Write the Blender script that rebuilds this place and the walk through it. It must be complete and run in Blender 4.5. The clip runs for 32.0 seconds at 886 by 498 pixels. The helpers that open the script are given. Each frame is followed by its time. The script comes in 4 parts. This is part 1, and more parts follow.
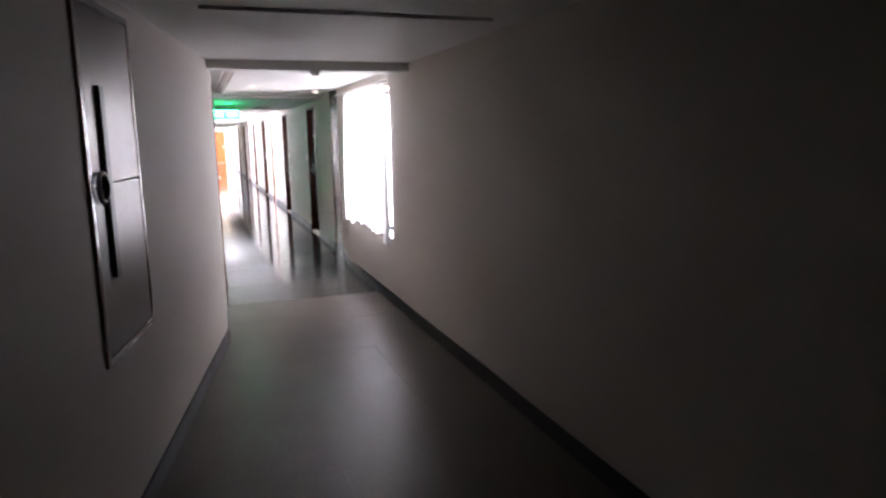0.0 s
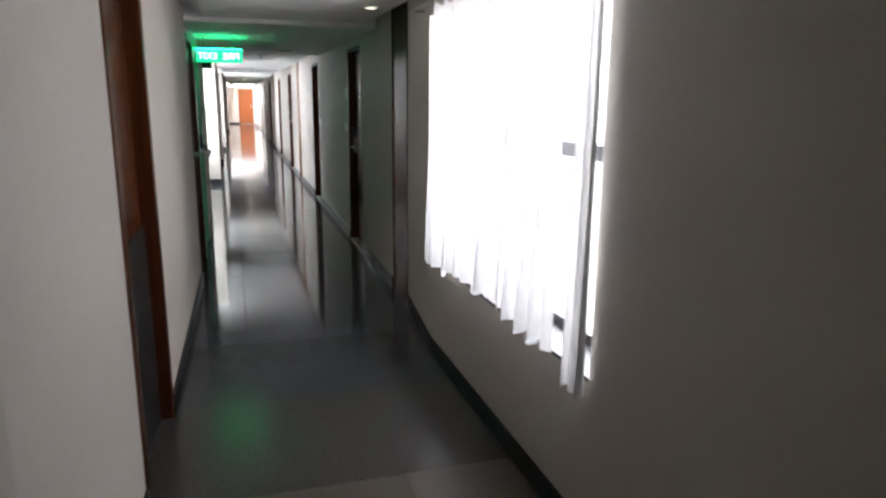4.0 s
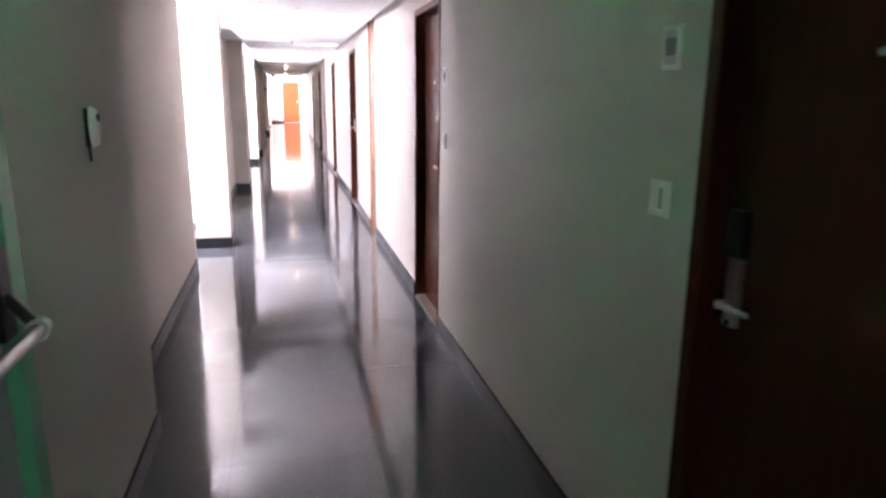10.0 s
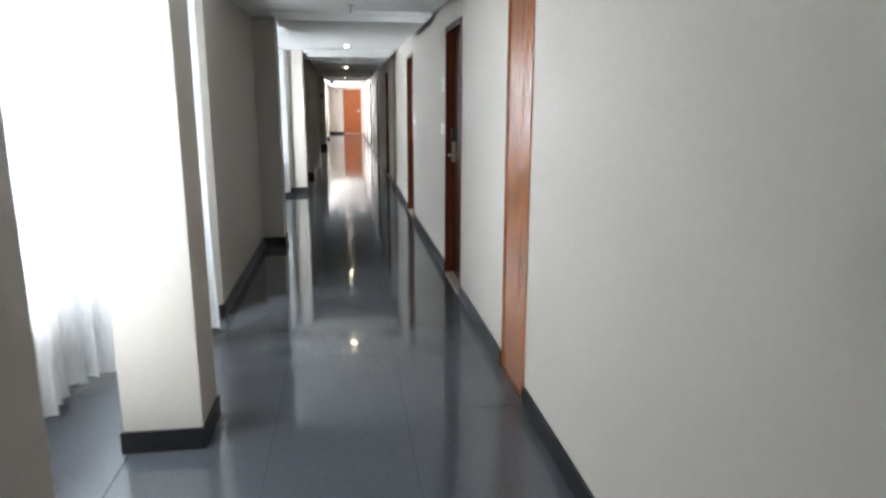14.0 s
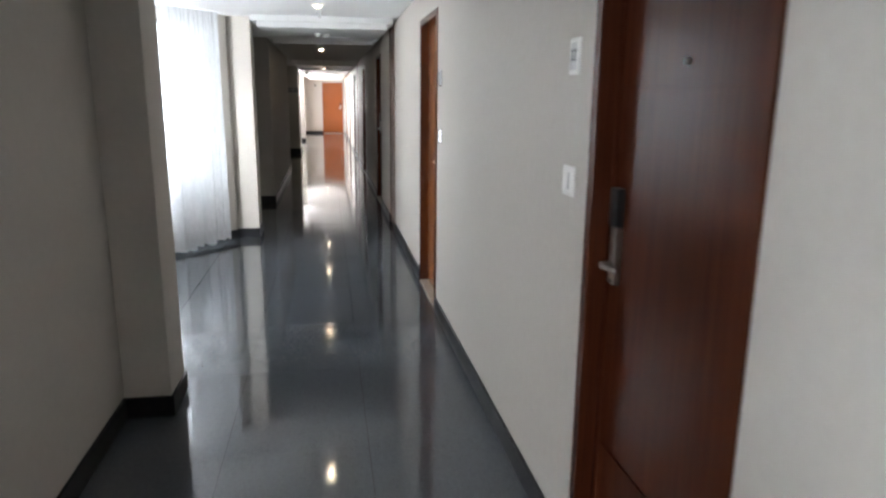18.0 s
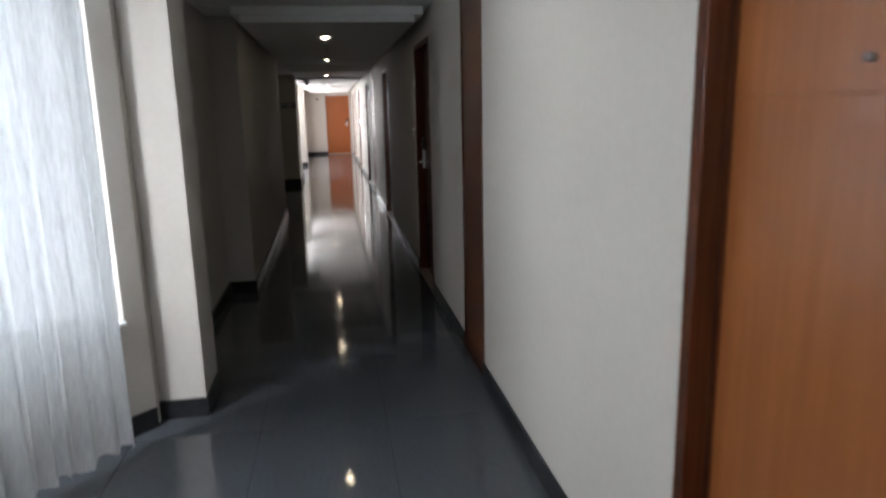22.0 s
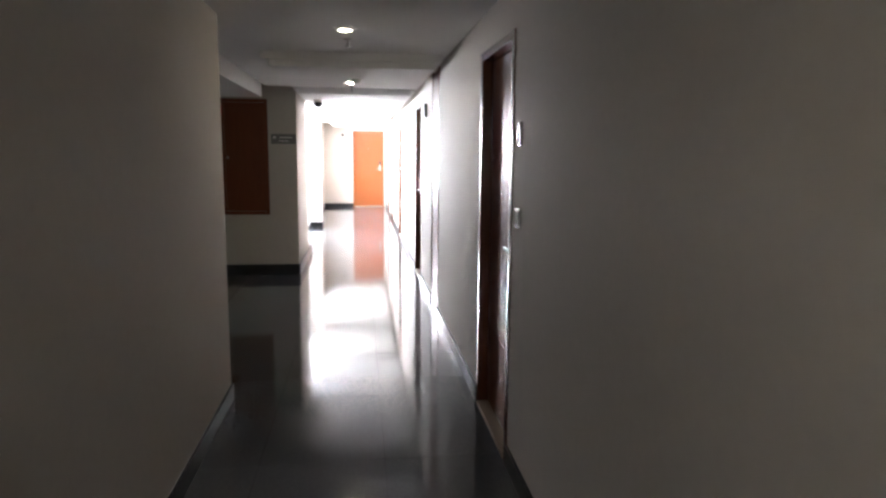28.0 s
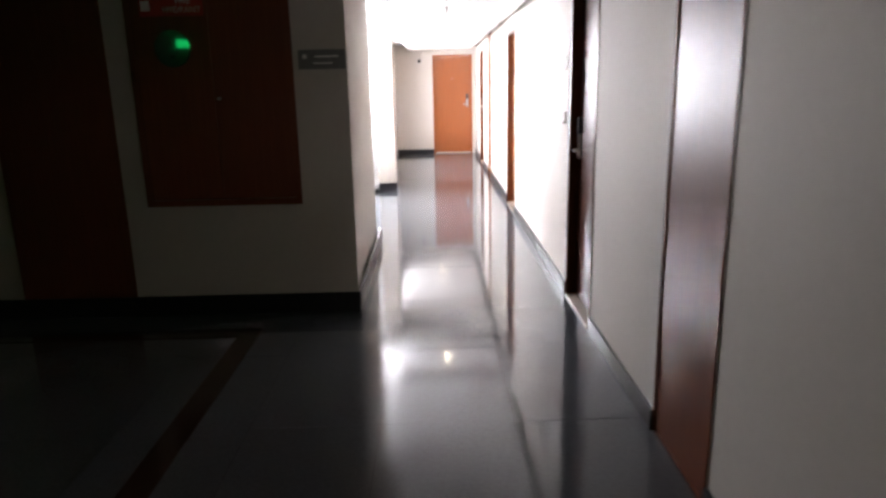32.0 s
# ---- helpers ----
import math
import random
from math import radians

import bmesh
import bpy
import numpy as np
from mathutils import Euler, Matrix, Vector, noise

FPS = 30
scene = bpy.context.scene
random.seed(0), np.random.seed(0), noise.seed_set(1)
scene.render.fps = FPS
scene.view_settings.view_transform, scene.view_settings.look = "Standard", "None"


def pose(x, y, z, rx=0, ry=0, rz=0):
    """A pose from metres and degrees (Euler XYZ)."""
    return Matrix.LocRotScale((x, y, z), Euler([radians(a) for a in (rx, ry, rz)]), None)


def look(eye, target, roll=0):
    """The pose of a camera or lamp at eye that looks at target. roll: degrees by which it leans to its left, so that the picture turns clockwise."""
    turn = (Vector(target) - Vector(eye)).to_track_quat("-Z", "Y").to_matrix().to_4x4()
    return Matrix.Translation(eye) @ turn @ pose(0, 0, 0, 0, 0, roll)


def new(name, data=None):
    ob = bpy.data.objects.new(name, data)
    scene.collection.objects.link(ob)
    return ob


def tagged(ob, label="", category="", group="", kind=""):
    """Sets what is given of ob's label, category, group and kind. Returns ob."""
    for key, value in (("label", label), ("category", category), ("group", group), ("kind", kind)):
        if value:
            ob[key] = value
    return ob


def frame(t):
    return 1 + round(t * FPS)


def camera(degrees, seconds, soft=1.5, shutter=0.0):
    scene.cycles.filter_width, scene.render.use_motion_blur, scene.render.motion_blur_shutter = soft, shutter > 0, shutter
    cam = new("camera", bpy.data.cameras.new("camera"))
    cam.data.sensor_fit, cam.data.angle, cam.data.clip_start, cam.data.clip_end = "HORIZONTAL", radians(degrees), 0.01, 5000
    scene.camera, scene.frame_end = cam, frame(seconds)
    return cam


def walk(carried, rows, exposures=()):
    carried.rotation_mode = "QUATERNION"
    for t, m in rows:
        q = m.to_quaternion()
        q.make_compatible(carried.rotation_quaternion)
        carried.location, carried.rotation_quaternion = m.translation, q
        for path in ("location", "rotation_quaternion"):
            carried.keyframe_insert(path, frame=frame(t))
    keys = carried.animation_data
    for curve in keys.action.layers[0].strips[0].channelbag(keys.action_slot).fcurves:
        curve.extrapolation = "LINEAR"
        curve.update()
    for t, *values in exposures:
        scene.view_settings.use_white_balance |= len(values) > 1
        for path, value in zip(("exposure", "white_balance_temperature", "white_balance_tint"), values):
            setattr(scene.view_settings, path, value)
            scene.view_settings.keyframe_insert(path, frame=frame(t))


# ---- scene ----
cam = camera(67.0, 32.0, soft=2.6, shutter=0.5)
PATH = [
    (0, (-1.776, -1.054, 1.613), (-1.111, 0.802, 1.276), -1.1),
    (0.5, (-1.769, -0.501, 1.63), (-1.105, 1.348, 1.257), 1.2),
    (1, (-1.694, 0.017, 1.688), (-0.971, 1.831, 1.252), -0.7),
    (1.5, (-1.584, 0.543, 1.655), (-0.999, 2.406, 1.22), 1.5),
    (2, (-1.559, 0.983, 1.614), (-0.883, 2.813, 1.173), 2.2),
    (2.5, (-1.433, 1.482, 1.604), (-0.863, 3.349, 1.168), 1.9),
    (4.5, (-1.176, 3.598, 1.571), (-0.606, 5.465, 1.136), 0.1),
    (5, (-1.125, 4.054, 1.565), (-0.642, 5.95, 1.147), 1.7),
    (5.5, (-1.1, 4.586, 1.553), (-0.606, 6.47, 1.099), -0.2),
    (6, (-1.052, 5.147, 1.526), (-0.761, 7.073, 1.071), -0.7),
    (6.5, (-1.058, 5.599, 1.573), (-0.593, 7.496, 1.143), 0.1),
    (7, (-0.993, 6.232, 1.526), (-0.656, 8.159, 1.111), 0.7),
    (7.5, (-1.01, 6.74, 1.517), (-0.638, 8.654, 1.075), -0.4),
    (8, (-0.934, 7.301, 1.494), (-0.552, 9.216, 1.058), 0.5),
    (8.5, (-0.975, 7.826, 1.508), (-0.551, 9.739, 1.107), 0.2),
    (9, (-0.962, 8.323, 1.484), (-0.549, 10.229, 1.044), -1.2),
    (9.5, (-0.944, 8.863, 1.456), (-0.556, 10.783, 1.052), 1.4),
    (10, (-0.945, 9.289, 1.521), (-0.497, 11.186, 1.072), 0.5),
    (10.5, (-0.888, 9.887, 1.451), (-0.59, 11.793, 0.921), 2.6),
    (11, (-0.886, 10.391, 1.514), (-0.441, 12.263, 0.968), -0.6),
    (11.5, (-0.845, 10.941, 1.482), (-0.592, 12.860, 0.981), 0.6),
    (12, (-0.841, 11.503, 1.491), (-0.473, 13.400, 0.976), -0.3),
    (12.5, (-0.857, 11.939, 1.497), (-0.593, 13.867, 1.039), -0.4),
    (13, (-0.862, 12.477, 1.482), (-0.499, 14.389, 1.02), 0.7),
    (13.5, (-0.873, 12.911, 1.484), (-0.615, 14.848, 1.062), -0.0),
    (15.5, (-0.76, 14.977, 1.53), (-0.368, 16.884, 1.071), 0.8),
    (16, (-0.766, 15.37, 1.533), (-0.657, 17.322, 1.11), -2.1),
    (16.5, (-0.8, 15.805, 1.518), (-0.634, 17.741, 1.044), 0.4),
    (17, (-0.783, 16.332, 1.505), (-0.721, 18.284, 1.073), -0.7),
    (17.5, (-0.8, 16.794, 1.509), (-0.589, 18.725, 1.03), -0.1),
    (18, (-0.745, 17.33, 1.513), (-0.414, 19.253, 1.073), 0.6),
    (18.5, (-0.767, 17.721, 1.497), (-0.478, 19.651, 1.061), 0.3),
    (19, (-0.744, 18.287, 1.486), (-0.352, 20.213, 1.116), 0.1),
    (19.5, (-0.739, 18.883, 1.529), (-0.44, 20.822, 1.14), 0.1),
    (20, (-0.805, 19.268, 1.569), (-0.426, 21.191, 1.174), -3.0),
    (20.5, (-0.762, 19.915, 1.563), (-0.435, 21.842, 1.14), -0.0),
    (21, (-0.811, 20.363, 1.55), (-0.397, 22.276, 1.134), -3.4),
    (21.5, (-0.776, 20.874, 1.541), (-0.497, 22.796, 1.064), 0.3),
    (22, (-0.801, 21.387, 1.534), (-0.488, 23.319, 1.125), -1.3),
    (22.5, (-0.783, 21.859, 1.533), (-0.461, 23.804, 1.199), 0.3),
    (23, (-0.828, 22.28, 1.531), (-0.499, 24.227, 1.213), -0.1),
    (23.5, (-0.838, 22.708, 1.517), (-0.557, 24.654, 1.152), -0.6),
    (24, (-0.826, 23.308, 1.503), (-0.539, 25.258, 1.166), -0.3),
    (24.5, (-0.801, 23.824, 1.507), (-0.439, 25.763, 1.177), -0.2),
    (26.5, (-0.768, 25.908, 1.603), (-0.347, 27.806, 1.136), -0.2),
    (27, (-0.749, 26.45, 1.546), (-0.463, 28.383, 1.118), 0.8),
    (27.5, (-0.752, 27.113, 1.593), (-0.462, 29.045, 1.166), 0.2),
    (28, (-0.709, 27.645, 1.536), (-0.467, 29.61, 1.25), 0.5),
    (28.5, (-0.722, 28.189, 1.55), (-0.488, 30.146, 1.211), 0.4),
    (29, (-0.728, 28.753, 1.536), (-0.46, 30.708, 1.207), -0.6),
    (29.5, (-0.786, 29.234, 1.54), (-0.599, 31.192, 1.175), -0.4),
    (30, (-0.794, 29.808, 1.547), (-0.399, 31.721, 1.119), -0.0),
    (30.5, (-0.774, 30.366, 1.546), (-0.458, 32.295, 1.122), -0.3),
    (31, (-0.831, 30.739, 1.544), (-0.574, 32.662, 1.056), -3.3),
    (31.5, (-0.813, 31.24, 1.527), (-0.691, 33.192, 1.11), -0.9),
    (32, (-0.948, 31.654, 1.52), (-0.925, 33.595, 1.038), -1.2),
]
EXPO = [(0, 4.8, 6450, 22), (1, 5.05, 6550, 24), (2.5, 5.05, 6700, 24), (4.5, 2.9, 6450, 11), (5, 2.6, 6350, 11), (6, 2.5, 6850, 15), (7, 3.7, 6750, 19), (8, 4.45, 6600, 17), (9, 4.55, 6600, 24), (10, 4.5, 6750, 34),
        (11.5, 3.93, 6600, 22), (13, 3.32, 6500, 11), (14.5, 2.65, 6500, 10), (16, 2.0, 6600, 11), (17, 2.5, 6600, 11), (18, 2.8, 6600, 12), (19, 2.6, 6600, 12), (20, 2.05, 6600, 12),
        (22, 2.12, 6500, 12), (23, 2.28, 6500, 11), (24, 3.05, 6500, 13), (24.5, 3.35, 6450, 13), (26.5, 4.5, 6350, 15), (28, 4.25, 6200, 13), (29, 4.15, 6150, 12), (30, 4.0, 6200, 13), (31, 3.88, 6350, 13), (32, 3.18, 6400, 16)]
walk(cam, [(t, look(eye, target, roll)) for t, eye, target, roll in PATH], EXPO)

# ---- light ----
world = bpy.data.worlds.new("overcast_sky")
scene.world = world
world.use_nodes = True
wn = world.node_tree.nodes
wl = world.node_tree.links
sky = wn.new("ShaderNodeTexSky")
sky.sky_type = 'NISHITA'
sky.sun_disc = False
sky.sun_elevation = radians(48)
sky.sun_rotation = radians(200)
sky.air_density, sky.dust_density = 1.6, 4.0
wl.new(sky.outputs[0], wn["Background"].inputs[0])
wn["Background"].inputs[1].default_value = 0.15

sun_data = bpy.data.lights.new("sun", 'SUN')
sun_data.energy, sun_data.angle, sun_data.color = 0.9, radians(16), (1.0, 0.96, 0.9)
sun = new("sun", sun_data)
sun.matrix_basis = look((0, 0, 40), (-6, -8, 0))


def window_light(name, at, target, sx, sy, watts, colour=(1.0, 0.975, 0.985)):
    d = bpy.data.lights.new(name, 'AREA')
    d.shape, d.size, d.size_y, d.energy, d.color = 'RECTANGLE', sx, sy, watts, colour
    ob = new(name, d)
    ob.matrix_basis = look(at, target)
    return ob


def bay_light(y0, y1, xd, front, near, far, colour=(0.90, 0.955, 1.0), part_of=(0.0, 1.0)):
    """Sky light falling through the three faces of a canted bay; part_of is the stretch of the front face that the lamp
    spans.
    """
    a, b = (y0 + 0.75 + (y1 - y0 - 1.5) * f for f in part_of)
    window_light("skylight_bay", (xd - 0.36, (a + b) / 2, 1.53), (0, (a + b) / 2, -0.6), b - a, 1.28, front, colour)
    for yc, s, side in ((y0 + 0.36, -1, near), (y1 - 0.36, 1, far)):
        c, n = Vector(((xd - 1.76) / 2, yc, 1.52)), Vector((-0.72, s * (-1.76 - xd), 0)).normalized()
        window_light("skylight_bay", c + n * 0.32, c - n + Vector((0, 0, -0.5)), 0.75, 1.3, side, colour)


window_light("skylight_side_window", (0.42, 6.1, 1.40), (-2, 6.1, 1.7), 2.0, 1.4, 8.0)
bay_light(15.33, 18.10, -2.42, 35, 6, 1.5)
bay_light(20.85, 24.72, -2.46, 31, 3, 0.4, part_of=(0.6, 1.0))
bay_light(38.10, 41.45, -2.42, 38, 10, 54, (1.0, 0.975, 0.985))
window_light("skylight_end_window", (-2.3, 44.1, 1.45), (0, 44.1, 0.6), 2.2, 1.4, 30)


# ---- materials ----
def material(name, base, rough=0.6, metal=0.0, dark=0.8, grain=60.0, blotch=1.2, bump=0.1, bump_scale=120.0, coat=0.0, spec=0.5):
    """A painted or solid surface: fine grain, broad stains and a fine relief."""
    m = bpy.data.materials.new(name)
    m.use_nodes = True
    n, l = m.node_tree.nodes, m.node_tree.links
    p = n["Principled BSDF"]
    p.inputs["Roughness"].default_value = rough
    p.inputs["Metallic"].default_value = metal
    p.inputs["Coat Weight"].default_value = coat
    p.inputs["Coat Roughness"].default_value = 0.08
    p.inputs["Specular IOR Level"].default_value = spec
    co = n.new("ShaderNodeTexCoord")
    fine = n.new("ShaderNodeTexNoise")
    fine.inputs["Scale"].default_value, fine.inputs["Detail"].default_value = grain, 4
    broad = n.new("ShaderNodeTexNoise")
    broad.inputs["Scale"].default_value, broad.inputs["Detail"].default_value = blotch, 5
    l.new(co.outputs["Object"], fine.inputs["Vector"])
    l.new(co.outputs["Object"], broad.inputs["Vector"])
    mix = n.new("ShaderNodeMath")
    mix.operation = 'MULTIPLY_ADD'
    mix.inputs[1].default_value = 0.45
    l.new(fine.outputs[0], mix.inputs[0])
    half = n.new("ShaderNodeMath")
    half.operation = 'MULTIPLY'
    half.inputs[1].default_value = 0.55
    l.new(broad.outputs[0], half.inputs[0])
    l.new(half.outputs[0], mix.inputs[2])
    ramp = n.new("ShaderNodeValToRGB")
    ramp.color_ramp.elements[0].position, ramp.color_ramp.elements[1].position = 0.32, 0.66
    ramp.color_ramp.elements[0].color = (*[c * dark for c in base], 1)
    ramp.color_ramp.elements[1].color = (*base, 1)
    l.new(mix.outputs[0], ramp.inputs[0])
    l.new(ramp.outputs[0], p.inputs["Base Color"])
    rr = n.new("ShaderNodeMapRange")
    rr.inputs[3].default_value, rr.inputs[4].default_value = max(0.02, rough - 0.06), min(1, rough + 0.06)
    l.new(broad.outputs[0], rr.inputs[0])
    l.new(rr.outputs[0], p.inputs["Roughness"])
    if bump:
        tex = n.new("ShaderNodeTexNoise")
        tex.inputs["Scale"].default_value, tex.inputs["Detail"].default_value = bump_scale, 3
        l.new(co.outputs["Object"], tex.inputs["Vector"])
        b = n.new("ShaderNodeBump")
        b.inputs["Strength"].default_value, b.inputs["Distance"].default_value = bump, 0.004
        l.new(tex.outputs[0], b.inputs["Height"])
        l.new(b.outputs[0], p.inputs["Normal"])
    return m


def wood(name, light, dark, rough=0.25, along='Z', coat=0.25, spec=0.5):
    """Varnished veneer with a grain that runs along one axis."""
    m = bpy.data.materials.new(name)
    m.use_nodes = True
    n, l = m.node_tree.nodes, m.node_tree.links
    p = n["Principled BSDF"]
    p.inputs["Roughness"].default_value = rough
    p.inputs["Coat Weight"].default_value = coat
    p.inputs["Specular IOR Level"].default_value = spec
    p.inputs["Coat Roughness"].default_value = 0.16
    co = n.new("ShaderNodeTexCoord")
    mp = n.new("ShaderNodeMapping")
    mp.inputs["Scale"].default_value = {'Z': (48, 48, 1.6), 'Y': (48, 1.6, 48), 'X': (1.6, 48, 48)}[along]
    l.new(co.outputs["Object"], mp.inputs[0])
    a = n.new("ShaderNodeTexNoise")
    a.inputs["Scale"].default_value, a.inputs["Detail"].default_value, a.inputs["Distortion"].default_value = 1.6, 8, 0.7
    l.new(mp.outputs[0], a.inputs["Vector"])
    info = n.new("ShaderNodeObjectInfo")
    add = n.new("ShaderNodeMath")
    add.operation = 'MULTIPLY_ADD'
    add.inputs[1].default_value, add.inputs[2].default_value = 0.14, -0.07
    l.new(info.outputs["Random"], add.inputs[0])
    s = n.new("ShaderNodeMath")
    l.new(a.outputs[0], s.inputs[0])
    l.new(add.outputs[0], s.inputs[1])
    ramp = n.new("ShaderNodeValToRGB")
    ramp.color_ramp.elements[0].position, ramp.color_ramp.elements[1].position = 0.3, 0.72
    ramp.color_ramp.elements[0].color, ramp.color_ramp.elements[1].color = (*dark, 1), (*light, 1)
    l.new(s.outputs[0], ramp.inputs[0])
    l.new(ramp.outputs[0], p.inputs["Base Color"])
    b = n.new("ShaderNodeBump")
    b.inputs["Strength"].default_value, b.inputs["Distance"].default_value = 0.06, 0.003
    l.new(a.outputs[0], b.inputs["Height"])
    l.new(b.outputs[0], p.inputs["Normal"])
    return m


def granite(name, base, speck, rough, spec=0.5):
    """Polished granite: fine crystals, a slab-to-slab change of tone and faint scuffs in the polish."""
    m = bpy.data.materials.new(name)
    m.use_nodes = True
    n, l = m.node_tree.nodes, m.node_tree.links
    p = n["Principled BSDF"]
    geo = n.new("ShaderNodeNewGeometry")
    v = n.new("ShaderNodeTexVoronoi")
    v.inputs["Scale"].default_value = 240
    l.new(geo.outputs["Position"], v.inputs["Vector"])
    big = n.new("ShaderNodeTexNoise")
    big.inputs["Scale"].default_value, big.inputs["Detail"].default_value = 2.3, 6
    l.new(geo.outputs["Position"], big.inputs["Vector"])
    fine = n.new("ShaderNodeTexNoise")
    fine.inputs["Scale"].default_value, fine.inputs["Detail"].default_value = 60, 4
    l.new(geo.outputs["Position"], fine.inputs["Vector"])
    sep = n.new("ShaderNodeSeparateColor")
    l.new(v.outputs["Color"], sep.inputs[0])
    m1 = n.new("ShaderNodeMath")
    m1.operation = 'MULTIPLY_ADD'
    m1.inputs[1].default_value = 0.55
    l.new(sep.outputs[0], m1.inputs[0])
    l.new(fine.outputs[0], m1.inputs[2])
    info = n.new("ShaderNodeObjectInfo")
    m2 = n.new("ShaderNodeMath")
    m2.operation = 'MULTIPLY_ADD'
    m2.inputs[1].default_value = 0.07
    l.new(info.outputs["Random"], m2.inputs[0])
    l.new(m1.outputs[0], m2.inputs[2])
    ramp = n.new("ShaderNodeValToRGB")
    ramp.color_ramp.elements[0].position, ramp.color_ramp.elements[1].position = 0.45, 1.05
    ramp.color_ramp.elements[0].color, ramp.color_ramp.elements[1].color = (*base, 1), (*speck, 1)
    l.new(m2.outputs[0], ramp.inputs[0])
    l.new(ramp.outputs[0], p.inputs["Base Color"])
    rr = n.new("ShaderNodeMapRange")
    rr.inputs[1].default_value, rr.inputs[2].default_value = 0.3, 0.7
    rr.inputs[3].default_value, rr.inputs[4].default_value = -0.12 * rough, 0.12 * rough
    l.new(big.outputs[0], rr.inputs[0])
    total = n.new("ShaderNodeMath")
    total.inputs[1].default_value = rough
    l.new(rr.outputs[0], total.inputs[0])
    l.new(total.outputs[0], p.inputs["Roughness"])
    p.inputs["Specular IOR Level"].default_value = spec
    return m


def sheer(name, base, through_light, open_weave):
    """Thin curtain cloth that lets light through, with a fine weave of vertical threads."""
    m = bpy.data.materials.new(name)
    m.use_nodes = True
    n, l = m.node_tree.nodes, m.node_tree.links
    out = n["Material Output"]
    n.remove(n["Principled BSDF"])
    co = n.new("ShaderNodeTexCoord")
    mp = n.new("ShaderNodeMapping")
    mp.inputs["Scale"].default_value = (260, 260, 14)
    l.new(co.outputs["Object"], mp.inputs[0])
    t = n.new("ShaderNodeTexNoise")
    t.inputs["Scale"].default_value, t.inputs["Detail"].default_value = 1.0, 3
    l.new(mp.outputs[0], t.inputs["Vector"])
    ramp = n.new("ShaderNodeValToRGB")
    ramp.color_ramp.elements[0].position, ramp.color_ramp.elements[1].position = 0.35, 0.65
    ramp.color_ramp.elements[0].color = (*[c * 0.8 for c in base], 1)
    ramp.color_ramp.elements[1].color = (*base, 1)
    l.new(t.outputs[0], ramp.inputs[0])
    d, tr, ga = n.new("ShaderNodeBsdfDiffuse"), n.new("ShaderNodeBsdfTranslucent"), n.new("ShaderNodeBsdfTransparent")
    l.new(ramp.outputs[0], d.inputs[0])
    l.new(ramp.outputs[0], tr.inputs[0])
    a, b = n.new("ShaderNodeMixShader"), n.new("ShaderNodeMixShader")
    a.inputs[0].default_value, b.inputs[0].default_value = through_light, open_weave
    l.new(d.outputs[0], a.inputs[1])
    l.new(tr.outputs[0], a.inputs[2])
    l.new(a.outputs[0], b.inputs[1])
    l.new(ga.outputs[0], b.inputs[2])
    l.new(b.outputs[0], out.inputs[0])
    return m


def glass(name, gloss=0.1, tint=(0.95, 0.97, 0.98)):
    m = bpy.data.materials.new(name)
    m.use_nodes = True
    n, l = m.node_tree.nodes, m.node_tree.links
    n.remove(n["Principled BSDF"])
    a, g, x = n.new("ShaderNodeBsdfTransparent"), n.new("ShaderNodeBsdfGlossy"), n.new("ShaderNodeMixShader")
    a.inputs[0].default_value = (*tint, 1)
    g.inputs["Roughness"].default_value = 0.03
    x.inputs[0].default_value = gloss
    l.new(a.outputs[0], x.inputs[1])
    l.new(g.outputs[0], x.inputs[2])
    l.new(x.outputs[0], n["Material Output"].inputs[0])
    return m


def glow(name, colour, strength):
    m = bpy.data.materials.new(name)
    m.use_nodes = True
    p = m.node_tree.nodes["Principled BSDF"]
    p.inputs["Base Color"].default_value = (*colour, 1)
    p.inputs["Emission Color"].default_value = (*colour, 1)
    p.inputs["Emission Strength"].default_value = strength
    return m


WALL = material("cream_wall_paint", (0.520, 0.484, 0.438), 0.7, dark=0.92, grain=28, blotch=0.9, bump=0.12, bump_scale=90)
CEIL = material("white_ceiling_paint", (0.82, 0.82, 0.81), 0.7, dark=0.93, bump=0.05)
TRIM = granite("black_granite", (0.011, 0.011, 0.013), (0.022, 0.022, 0.025), 0.36, 0.24)
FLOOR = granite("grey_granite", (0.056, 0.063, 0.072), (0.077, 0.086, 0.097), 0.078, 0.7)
# Shade on the floor by the side window is put into this darker grey.
FLOOR_SHADED = granite("shaded_grey_granite", (0.040, 0.043, 0.045), (0.060, 0.063, 0.066), 0.14, 0.36)
# Tone and polish stepped between the brown stone and the darker row.
FLOOR_MID = granite("stepped_granite", (0.046, 0.044, 0.041), (0.072, 0.069, 0.064), 0.21, 0.36)
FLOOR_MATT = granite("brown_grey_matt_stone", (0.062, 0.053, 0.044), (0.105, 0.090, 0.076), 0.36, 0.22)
JOINT = material("dark_joint", (0.012, 0.012, 0.013), 0.9, spec=0.1)
BAND = granite("brown_granite", (0.026, 0.012, 0.009), (0.05, 0.026, 0.02), 0.16)
STONE = material("beige_threshold_stone", (0.32, 0.26, 0.20), 0.4, dark=0.7)
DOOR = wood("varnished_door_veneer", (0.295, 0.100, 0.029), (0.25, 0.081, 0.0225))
ENDDOOR = wood("orange_red_door_veneer", (0.315, 0.094, 0.028), (0.265, 0.075, 0.022))
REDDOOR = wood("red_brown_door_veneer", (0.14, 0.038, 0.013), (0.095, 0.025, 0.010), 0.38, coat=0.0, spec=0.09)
FRAME = wood("dark_stained_frame", (0.120, 0.033, 0.012), (0.070, 0.019, 0.008))
